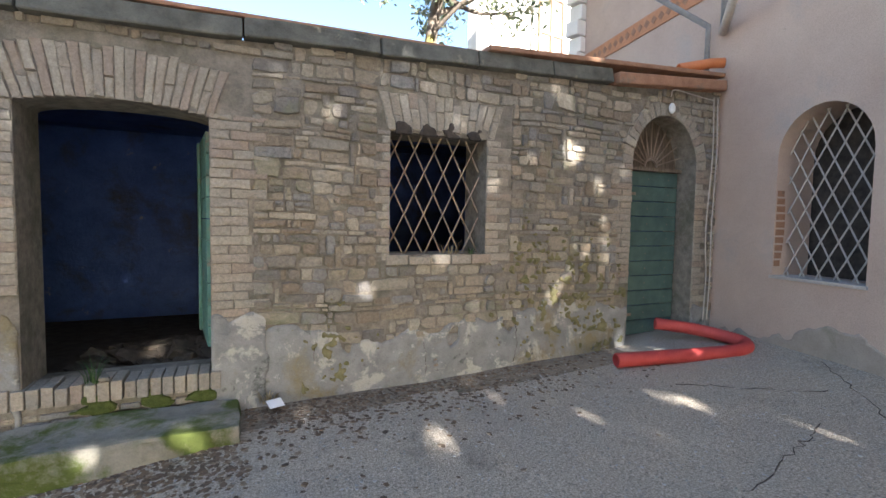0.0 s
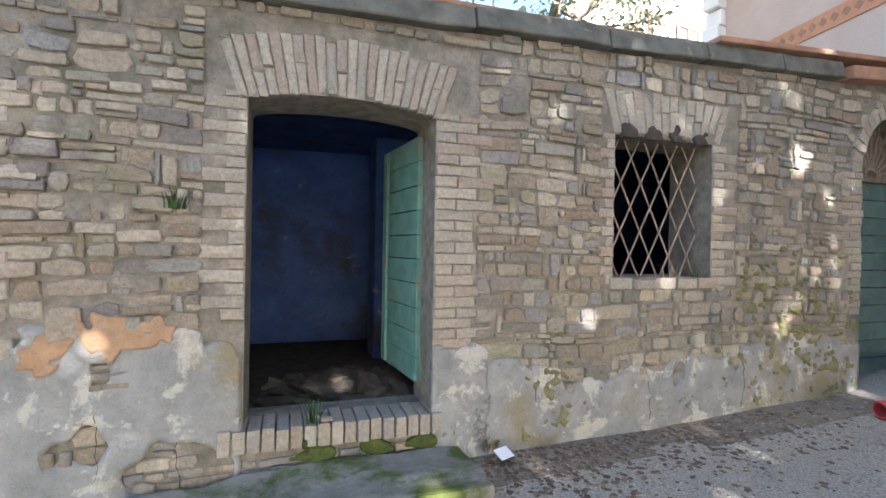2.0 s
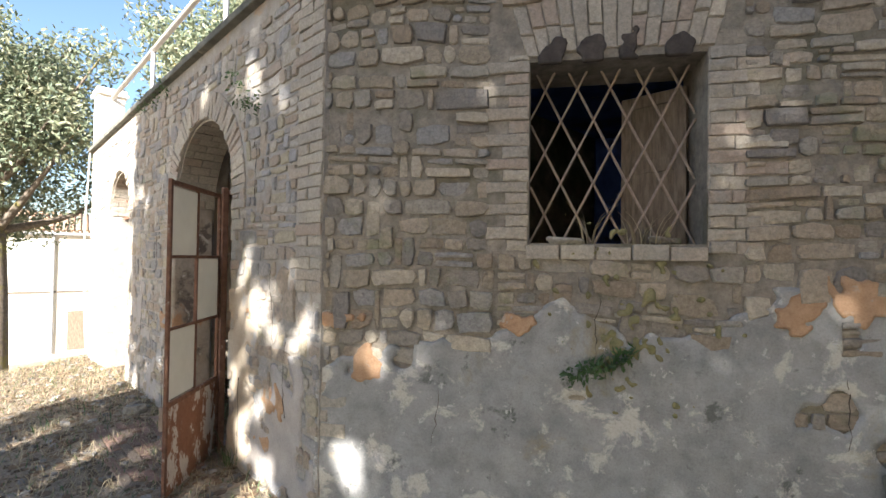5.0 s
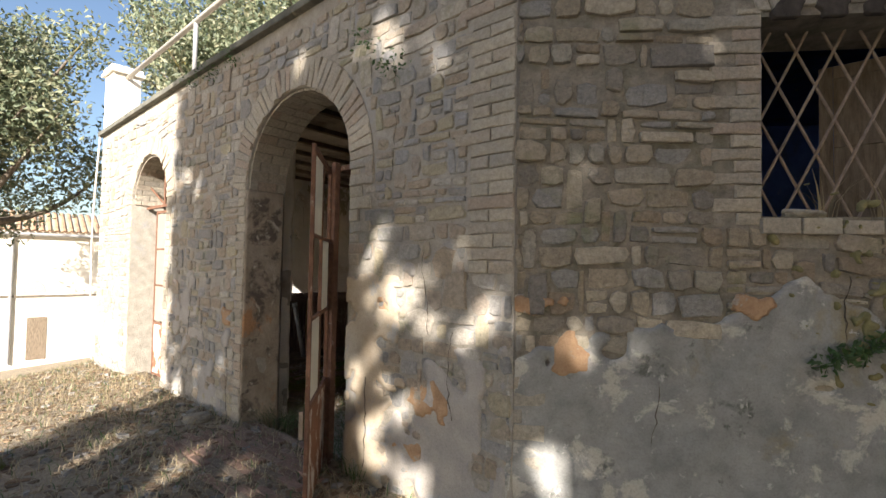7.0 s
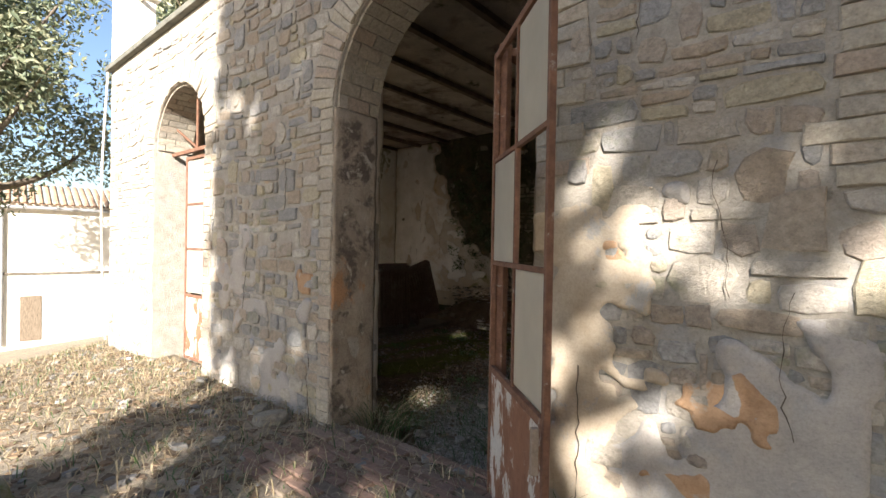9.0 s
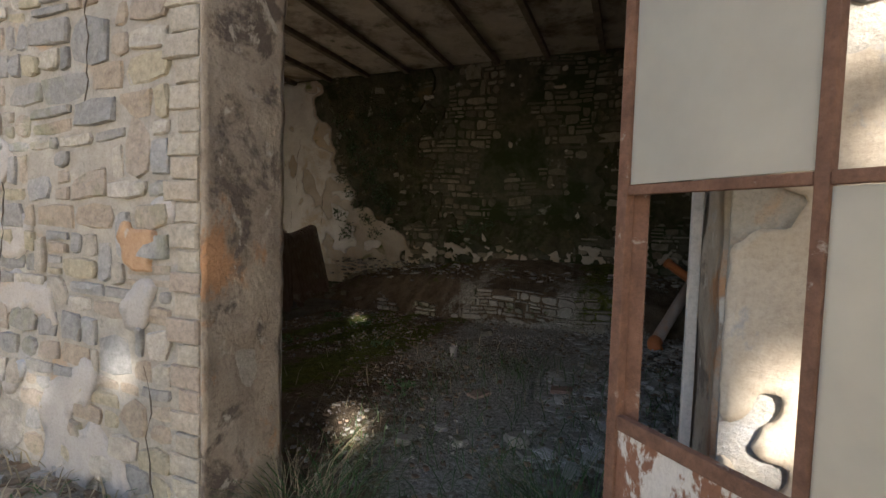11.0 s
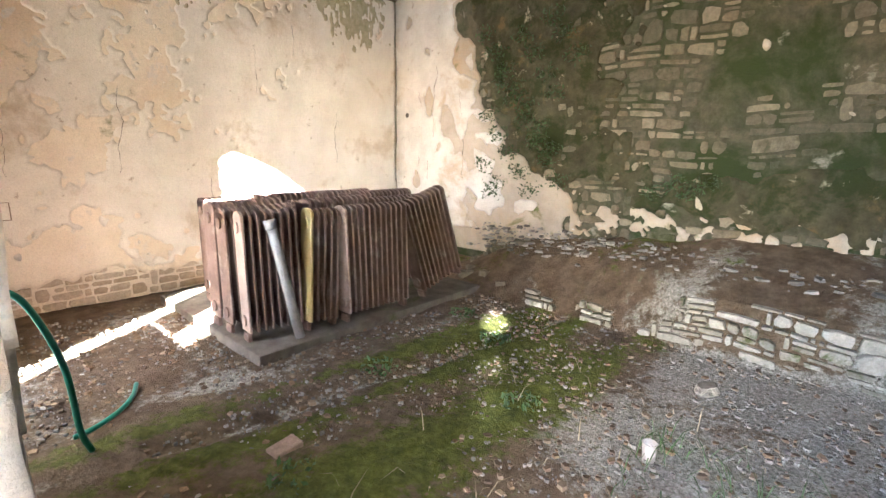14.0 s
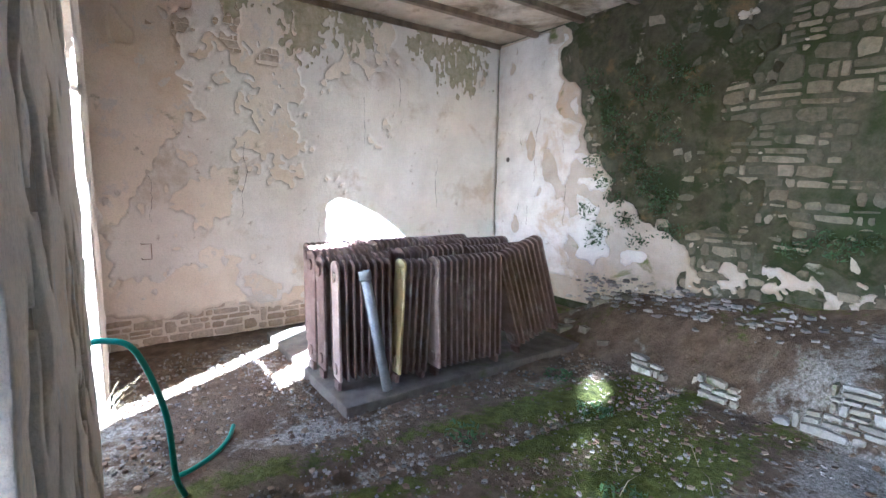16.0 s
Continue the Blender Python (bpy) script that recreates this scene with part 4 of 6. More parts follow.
part("spout", tube([(0.06, -0.06, 3.9), (0.30, -0.22, 4.0), (0.52, -0.36, 4.12)], 0.05, 14, hollow=0.85), pale_bar, pipe, smooth=True)
part("orange_spout", tube([(4.9, 4.12, 3.42), (5.28, 3.98, 3.50), (5.40, 3.9, 3.50)], 0.06, 14, hollow=0.85), orange_plastic, None, "orange plastic spout over the wall top", smooth=True)["category"] = "pipe"
part("pole", tube([(5.42, 4.15, 3.35), (5.42, 4.15, 4.02), (4.4, 4.6, 4.6), (2.4, 5.6, 5.7)], 0.035, 10), grey_metal, None, "grey steel pole running over the roof", smooth=True)["category"] = "pole"

# the villa behind, over the roof
villa = tagged(new("villa"), "cream villa with white quoins rising behind the roof", "house", "", "structure")
villa.matrix_basis = wall_pose((6.12, 7.3, 0), (0.985, 0.17, 0), (-0.17, 0.985, 0))
part("wall", a_box(0.9, 7, 4.6, 5.0, -1, 13), white_plaster, villa)
for i in range(22):
    w = 0.36 if i % 2 else 0.26
    part("quoin", a_box(-w + 0.1, 0.02, -0.05, 0.25, 3.0 + i * 0.3, 3.28 + i * 0.3, 0.03), white_plaster, villa)
    part("quoin", a_box(2.3, 2.66 + 0.1 * (i % 2), 4.54, 4.6, 3.0 + i * 0.42, 3.38 + i * 0.42, 0.03), white_plaster, villa)
for x in (3.25, 5.1):
    win = part("window", a_box(x, x + 1.1, 4.54, 4.6, 4.2, 8.6), window_glass, villa, "tall window with a brown frame")
    for a in (x, x + 0.5, x + 1.02):
        part("frame", a_box(a, a + 0.08, 4.48, 4.535, 4.2, 8.6), terracotta, win)
    for z in (4.2, 6.0, 7.4, 8.52):
        part("frame", a_box(x + 0.08, x + 1.02, 4.485, 4.535, z, z + 0.08), terracotta, win)
part("downpipe", tube([(3.0, 4.48, 2), (3.0, 4.48, 12)], 0.07, 10), grey_metal, villa)
part("wall", a_box(3.3, 5.6, 4.5, 4.52, 3.0, 4.15), white_plaster, villa)

# ---- the red hose ----


def corrugated(points, radius, pitch, label, name, material):
    line = smooth_line(points, 8)
    fine, radii = [], []
    for a, b in zip(line, line[1:]):
        n = max(1, int((b - a).length / (pitch / 2)))
        for i in range(n):
            fine.append(a.lerp(b, i / n))
            radii.append(radius * (1.0 if len(radii) % 2 else 0.84))
    ob = part(name, tube(fine, radii, 16, hollow=0.86), material, None, label, smooth=True)
    ob["category"] = "hose"
    return ob


corrugated([(4.55, 4.0, 0.36), (4.9, 3.7, 0.32), (5.06, 3.30, 0.27), (4.9, 3.16, 0.23), (4.45, 3.25, 0.20), (3.45, 3.5, 0.17)], 0.075, 0.028, "red corrugated drain hose bent on the ground", "drain_hose", red_plastic)

# ---- the arched wall ----
ARCH_1 = (-3.03, -1.40, -1.1, 1.64)
ARCH_2 = (-6.40, -5.08, -1.1, 1.72)
wall_arched = tagged(new("wall_arched"), "grey rubble wall with two brick arches", "wall", "", "structure")
wall_arched.matrix_basis = ARCHED


def arched_top(u):
    return float(np.interp(u, [-8, -4.5, -1, 0.07], [2.98, 3.08, 3.14, 3.16]))


wall_mesh("core", None, [(-8.0, -1.4), (0.07, -1.4), (0.07, 3.16), (-1, 3.14), (-4.5, 3.08), (-8.0, 2.98)], [arch_loop(*ARCH_1, 0.82, 20), arch_loop(*ARCH_2, 0.64, 18)], 0.42, pale_mortar, wall_arched)


def beside_arch(u, z, a, rise, side, ring):
    c, r = (a[0] + a[1]) / 2, (a[1] - a[0]) / 2
    if z <= a[3]:
        return a[0] - side < u < a[1] + side
    return math.hypot((u - c) / (r + ring), (z - a[3]) / (rise + ring)) < 1


def skim_arched(u, z):
    return 0.16 * wobble(u, z, 1.3, 31.0) + 0.14 * wobble(u, z, 5.0, 33.0) - 0.035 - 0.10 * max(0, z - 0.4) - 0.25 * (u < -4.9 and z > 0.5)


def free_arched(u, z):
    if z > arched_top(u) - 0.1 or beside_arch(u, z, ARCH_1, 0.82, 0.16, 0.29) or beside_arch(u, z, ARCH_2, 0.64, 0.16, 0.27):
        return False
    if z > 0.87 and u > -0.28:
        return False
    if -1.42 < u < -1.15 and z < 0.95:
        return False
    return skim_arched(u, z) < 0.04


stones = rubble(-7.98, 0.07, -1.0, 3.1, free_arched, (0.045, 0.15), (0.07, 0.25), 8, 0.09, 0.006, 1.5)
lay(wall_arched, None, stones, lambda u, z: -4.4 < u < 0.07 and z > -0.4, grey_piece, grey_rest, proud=(0.003, 0.018), seed=9)
ragged_sheet("render_coat", None, -7.98, 0.06, -1.1, 3.0, lambda u, z: -1 if beside_arch(u, z, ARCH_1, 0.82, 0.12, 0.27) or beside_arch(u, z, ARCH_2, 0.64, 0.12, 0.25) or (z > 0.85 and u > -0.3) else skim_arched(u, z), 0.012,
             surface("pale_render", (0.30, 0.275, 0.25), (0.42, 0.38, 0.335), 5.0, 0.92, 0.5, 30, stains=[((0.29, 0.30, 0.31), 2.4, 0.56, 0.7), ((0.42, 0.26, 0.15), 1.9, 0.62, 0.74)]), wall_arched, 0.035, 0.012, 7.0, "patchy pale render")
jamb_coat = surface("ochre_render", (0.34, 0.27, 0.19), (0.48, 0.41, 0.32), 5.0, 0.9, 0.4, 30, stains=[((0.33, 0.31, 0.28), 3.0, 0.54, 0.58)])
ragged_sheet("render_coat", None, -1.40, -0.6, -0.8, 1.1, lambda u, z: min(0.30 - abs(u + 1.2) * 1.3 + 0.4 * wobble(u, z, 5.0, 45.0) + 0.25 * wobble(u, z, 12.0, 46.0), 0.9 - z + 0.3 * wobble(u, z, 6.0, 47.0)), 0.018, jamb_coat, wall_arched, 0.02, 0.006, 46.0, "ochre and cream render flaking beside the arch")
surround("brick ring of the large arch", ring_cells(-2.215, 1.64, 0.815, 1.08, 0.82, 40) + jamb_cells(ARCH_1[0], -1, -0.75, 1.64, 0.085, 21, (0.13, 0.16), False) + jamb_cells(ARCH_1[1], 1, 0.9, 1.64, 0.085, 22, (0.13, 0.26), False), ARCHED, 15, brick_piece, (0.008, 0.02))
surround("brick ring of the small arch", ring_cells(-5.74, 1.72, 0.66, 0.91, 0.64, 32) + jamb_cells(ARCH_2[0], -1, -0.75, 1.72, 0.085, 23, (0.13, 0.16), False) + jamb_cells(ARCH_2[1], 1, -0.7, 1.72, 0.085, 24, (0.13, 0.16), False), ARCHED, 16, brick_piece, (0.008, 0.02))
surround("brick quoin at the wall's corner", jamb_cells(0.07, -1, 0.87, 3.1, 0.08, 25, (0.16, 0.32), True), ARCHED, 17, brick_piece, (0.008, 0.02))


def soffit(arch, rise, depth, label, seed):
    """Bricks lining the underside of an arch."""
    t = thing("soffit", ARCHED, label, "arch", "", "structure")
    c, r = (arch[0] + arch[1]) / 2, (arch[1] - arch[0]) / 2
    q = random.Random(seed)
    n = 26
    for i in range(n):
        a = math.pi * (i + 0.5) / n
        shift = 0.5 if i % 2 else 0.0
        for k in range(3):
            y0, y1 = max(0.02, depth * (k - shift) / 2), min(depth, depth * (k + 1 - shift) / 2)
            if y1 - y0 < 0.04:
                continue
            w = math.pi * r / n / 2 - 0.005
            m = pose(c + (r + 0.012) * math.cos(a), 0, arch[3] + (rise + 0.012) * math.sin(a)) @ Matrix.Rotation(math.pi / 2 - a, 4, "Y")
            bm = box(bmesh.new(), -w, w, y0 + 0.005, y1 - 0.005, -0.03 - q.uniform(0, 0.008), 0.0, 0.0, m)
            part("brick", bm, brick_piece, t)


soffit(ARCH_1, 0.82, 0.42, "brick lining under the large arch", 3)
soffit(ARCH_2, 0.64, 0.42, "brick lining under the small arch", 4)
reveal = surface("stained_reveal", (0.20, 0.16, 0.12), (0.40, 0.34, 0.27), 4.5, 0.92, 0.7, 26, stains=[((0.34, 0.19, 0.10), 2.2, 0.57, 0.64), ((0.13, 0.105, 0.085), 3.0, 0.54, 0.60), ((0.42, 0.38, 0.32), 6.0, 0.60, 0.65)])


def reveal_skin(name, s, n0, n1, face, seed, label, material=None, top=1.66, relief=0.02):
    """Old plaster on the side of an arch; face +1 looks towards +s."""
    m = wall_pose(room(s, n0), DEEP * face, ALONG * face) if face > 0 else wall_pose(room(s, n1), -DEEP, -ALONG)
    ob = ragged_sheet(name, m, 0.0, n1 - n0, -0.95, top, lambda u, z: 0.62 + 0.8 * wobble(u, z, 2.4, seed) + 0.3 * wobble(u, z, 9.0, seed), 0.012, material or reveal, None, 0.024, relief, seed, label)
    tagged(ob, "", "plaster", "", "structure")


reveal_skin("reveal_plaster", 3.03, 0.0, 0.42, 1, 41.0, "stained brown plaster on the arch's side")
reveal_skin("reveal_plaster", 1.40, 0.0, 0.42, -1, 43.0, "stained brown plaster on the arch's side")
bm = a_box(-8.05, 0.1, -0.07, 0.45, 0.0, 0.07, 0.012)
bmesh.ops.subdivide_edges(bm, edges=bm.edges[:], cuts=4, use_grid_fill=True)
for v in bm.verts:
    v.co.z += arched_top(v.co.x) + 0.01 * wobble(v.co.x, v.co.y, 3.0, 6.0)
tagged(part("coping", bm, coping_stone, None, "", ARCHED), "thin stone ledge along the arched wall", "coping", "", "structure")
post = thing("gatepost", ARCHED @ pose(-7.8, 0.0, 3.0), "white plastered terrace post with a moulded cap", "post")
part("shaft", a_box(-0.22, 0.22, 0.0, 0.4, 0.06, 1.0, 0.01), white_plaster, post)
part("cap", a_box(-0.28, 0.28, -0.05, 0.45, 1.0, 1.06, 0.02), white_plaster, post)
part("cap", a_box(-0.25, 0.25, -0.03, 0.43, 1.062, 1.13, 0.02), white_plaster, post)
rail = thing("handrail", ARCHED, "grey pipe handrail along the terrace edge", "railing")
part("rail", tube([(-7.6, 0.2, 3.95), (0.0, 0.2, 4.2), (0.3, 0.2, 4.2)], 0.035, 10), pale_bar, rail, smooth=True)
for u in (-4.9, -2.2, 0.2):
    part("post", tube([(u, 0.2, 3.3), (u, 0.2, 4.05 + 0.025 * (u + 5))], 0.03, 8), grey_metal, rail, smooth=True)

# ---- the room behind the arches ----


def room_box(name, s0, s1, n0, n1, z0, z1, material, label="", category="wall"):
    m = wall_pose(room(0, 0), -ALONG, DEEP)
    return tagged(part(name, a_box(-s1, -s0, n0, n1, z0, z1), material, None, "", m), label, category, "", "structure")


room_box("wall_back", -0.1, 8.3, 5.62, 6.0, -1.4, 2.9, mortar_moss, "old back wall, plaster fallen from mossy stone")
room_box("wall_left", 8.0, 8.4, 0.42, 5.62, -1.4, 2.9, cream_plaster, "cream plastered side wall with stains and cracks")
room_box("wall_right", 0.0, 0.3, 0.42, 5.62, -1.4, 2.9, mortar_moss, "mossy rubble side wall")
room_box("ceiling", -0.1, 8.4, 0.425, 6.0, 2.9, 3.05, surface("ceiling_plaster", (0.40, 0.33, 0.25), (0.62, 0.54, 0.43), 3, 0.93, 0.5, 24, stains=[((0.16, 0.12, 0.08), 1.6, 0.5, 0.66), ((0.08, 0.09, 0.04), 2.2, 0.6, 0.7)]), "stained ceiling of slabs between iron beams", "ceiling")
for i in range(11):
    s = 0.55 + i * 0.74
    b = room_box("beam", s, s + 0.07, 0.665, 5.615, 2.83, 2.897, beam_wood, "dark narrow ceiling beam", "beam")


def plaster_back(u, z):
    s = -u
    edge = np.interp(z, [-0.8, -0.2, 0.2, 0.6, 1.2, 2.0, 2.9], [5.6, 5.2, 4.9, 5.7, 6.2, 6.6, 6.9])
    low = 0.3 * wobble(u, z, 2.0, 52.0) + 0.2 * wobble(u, z, 5.0, 53.0)
    patch = 0.32 - abs(z + 0.02 - 0.1 * wobble(u, 0, 1.0, 4.0)) * 1.6 + 0.6 * wobble(u, z, 4.5, 51.0) + 0.5 * wobble(u, z, 9.0, 50.0) + 0.35 * wobble(u, z, 21.0, 49.0) - 0.30
    return max(s - edge + 1.2 * low, patch if 0.7 < s < 5 else -1, 0.5 * wobble(u, z, 2.6, 57.0) + 0.4 * wobble(u, z, 8.0, 58.0) - 0.38)


def free_back(u, z):
    return plaster_back(u, z) < 0.0 and wobble(u, z, 1.1, 61.0) + 0.4 * wobble(u, z, 3.0, 62.0) < 0.13


stones = rubble(-6.4, -0.3, -0.3, 2.88, free_back, (0.05, 0.14), (0.08, 0.28), 15, 0.08, 0.010, 1.7)
wb = tagged(new("wall_back_face"), "exposed mossy stonework of the back wall", "wall", "", "structure")
wb.matrix_basis = BACK
lay(wb, None, stones, lambda u, z: True, moss_piece, moss_rest, proud=(0.004, 0.03), seed=17)
back_plaster = surface("back_plaster", (0.31, 0.26, 0.20), (0.46, 0.40, 0.33), 3.0, 0.92, 0.35, 24, stains=[((0.40, 0.30, 0.2), 1.4, 0.52, 0.68), ((0.13, 0.14, 0.05), 1.5, 0.58, 0.66)])
ragged_sheet("plaster_skin", None, -7.98, -0.3, -0.6, 2.88, plaster_back, 0.022, back_plaster, wb, 0.02, 0.012, 55.0, "flaking cream plaster")
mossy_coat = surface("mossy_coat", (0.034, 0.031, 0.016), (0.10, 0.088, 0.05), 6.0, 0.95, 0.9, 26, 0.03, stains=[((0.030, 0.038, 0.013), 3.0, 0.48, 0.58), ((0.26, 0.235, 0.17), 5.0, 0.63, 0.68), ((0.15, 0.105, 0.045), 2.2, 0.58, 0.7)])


def coat_back(u, z):
    s = -u
    left = np.interp(z, [0.3, 0.5, 0.9, 1.6, 2.4, 2.9], [5.0, 5.6, 6.0, 6.25, 6.5, 6.7])
    upper = min(left - s, s - 4.55, z - 0.36, 1.0)
    right = 1 - math.hypot((s - 1.25) / 0.95, (z - 1.1) / 0.8)
    low = 1 - math.hypot((s - 3.0) / 1.6, (z - 0.32) / 0.28)
    rag = 0.5 * wobble(u, z, 2.2, 151.0) + 0.35 * wobble(u, z, 6.0, 152.0)
    return max(2.2 * upper, right, 0.8 * low) + 1.1 * rag - 0.06


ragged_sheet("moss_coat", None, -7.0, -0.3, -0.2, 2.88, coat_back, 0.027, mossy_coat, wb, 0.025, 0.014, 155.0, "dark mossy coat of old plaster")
stones = rubble(-5.6, -0.45, -0.9, 2.88, lambda u, z: wobble(u, z, 1.2, 71.0) < 0.3, (0.05, 0.15), (0.10, 0.30), 18, 0.08, 0.010, 1.7)
wr = tagged(new("wall_right_face"), "exposed mossy stonework of the side wall", "wall", "", "structure")
wr.matrix_basis = RIGHT
lay(wr, None, stones, lambda u, z: u < -1.5, moss_piece, moss_rest, proud=(0.004, 0.03), seed=19, limit=260)
wl = tagged(new("wall_left_face"), "cream plaster with chipped patches", "wall", "", "structure")
wl.matrix_basis = LEFT
ragged_sheet("plaster_skin", None, 0.43, 5.6, -0.9, 2.88, lambda u, z: min(z + 0.52 + 0.25 * wobble(u, z, 2.0, 81.0) + 0.1 * wobble(u, z, 8.0, 82.0), 0.75 - wobble(u, z, 2.6, 84.0) - 0.6 * wobble(u, z, 6.0, 85.0), 1.0 if not (0.9 < u < 2.4 and z > 2.1) else 0.1 - wobble(u, z, 3.0, 86.0) * 0.8), 0.02, cream_plaster, wl, 0.035, 0.006, 83.0, "old cream plaster")
dusty_brick = surface("dusty_brick", (0.36, 0.30, 0.22), (0.55, 0.47, 0.37), 9, 0.94, 0.6, 40, 0.02, "object", [(0.58, 0.49, 0.38), (0.64, 0.55, 0.44), (0.50, 0.40, 0.29), (0.62, 0.50, 0.37)])
limewash = surface("limewash", (0.70, 0.655, 0.585), (0.84, 0.80, 0.74), 2.4, 0.93, 0.3, 22, stains=[((0.58, 0.50, 0.40), 1.3, 0.56, 0.68), ((0.46, 0.40, 0.33), 8.0, 0.64, 0.69)])
wall_moss = surface("wall_algae", (0.30, 0.28, 0.17), (0.55, 0.49, 0.37), 14, 0.95, 0.3, 30)
ragged_sheet("limewash_skin", None, 0.45, 5.6, -0.5, 2.86, lambda u, z: 0.30 * (u - 2.1) + 0.25 * (1.7 - z) - 0.25 * max(0.0, 0.2 - z) * 3 + 0.9 * wobble(u, z, 1.5, 181.0) + 0.5 * wobble(u, z, 5.0, 182.0) + 0.35 * wobble(u, z, 14.0, 185.0), 0.0225, limewash, wl, 0.03, 0.006, 83.0, "peeling skin of whitish limewash")
for k, (cu, cz, ru, rz) in enumerate([(2.7, 2.62, 0.28, 0.34), (3.3, 2.68, 0.2, 0.22), (4.9, 2.5, 0.35, 0.3), (4.3, 2.66, 0.25, 0.2), (1.9, 2.75, 0.2, 0.15)]):
    ragged_sheet("algae_stain", None, cu - 0.7, cu + 0.7, cz - 0.7, 2.86, (lambda f: lambda u, z: f(u, z) + 0.8 * wobble(u, z * 0.4, 26.0, 7.0))(blob(cu, cz, ru, rz, 190.0 + k)), 0.029, wall_moss, wl, 0.012, 0.006, 83.0, "green algae under the ceiling")
ragged_sheet("limewash_skin", None, -7.97, -4.9, -0.3, 2.86, lambda u, z: min(plaster_back(u, z) - 0.1, 0.32 + 0.3 * (-u - 7.0) + 0.9 * wobble(u, z, 1.8, 183.0) + 0.6 * wobble(u, z, 5.0, 184.0)), 0.028, surface("grey_limewash", (0.44, 0.41, 0.37), (0.62, 0.59, 0.55), 3.0, 0.93, 0.35, 22, stains=[((0.42, 0.34, 0.25), 1.6, 0.54, 0.66), ((0.30, 0.26, 0.21), 7.0, 0.63, 0.68)]), wb, 0.025, 0.012, 55.0, "peeling skin of whitish limewash")
stones = rubble(0.45, 5.6, -0.9, -0.3, lambda u, z: 0.6 < u < 3.6 and z < -0.42 + 0.2 * wobble(u, z, 2.0, 81.0), (0.05, 0.10), (0.12, 0.26), 22, 0.0)
lay(wl, None, stones, lambda u, z: True, dusty_brick, dusty_brick, name="brick", proud=(0.002, 0.012), seed=23)
cells = []
for k in range(8):
    z = 2.15 + k * 0.078
    for i in range(5):
        a = 1.15 + i * 0.26 + (0.13 if k % 2 else 0)
        cells.append([(a, z), (a + 0.255, z), (a + 0.255, z + 0.074), (a, z + 0.074)])
lay_bricks(wl, cells, dusty_brick, 29, (0.004, 0.012))
LINING = wall_pose(room(0, 0.66), ALONG, -DEEP)
lining = wall_mesh("wall_lining", LINING, [(3.55, -1.2), (7.999, -1.2), (7.999, 2.89), (3.25, 2.89), (3.25, -1.2)], [arch_loop(5.08, 6.52, -1.1, 1.72, 0.66, 18)], 0.235, flaked)
tagged(lining, "cracked cream plaster inside the arched wall", "wall", "", "structure")
ragged_sheet("inner_plaster", None, 3.25, 7.98, -0.9, 2.88, lambda u, z: -1 if beside_arch(-u, z, (-6.52, -5.08, -1.1, 1.72), 0.66, 0.02, 0.02) else 0.17 - 0.6 * wobble(u * 2.6, z, 1.6, 91.0) - 0.7 * wobble(u * 3.5, z, 4.0, 95.0), 0.014, cream_plaster, lining, 0.028, 0.016, 92.0)


reveal_skin("reveal_plaster", 3.25, 0.42, 0.68, 1, 47.0, "broken edge of whitish plaster by the arch", cream_plaster, 2.86, 0.04)


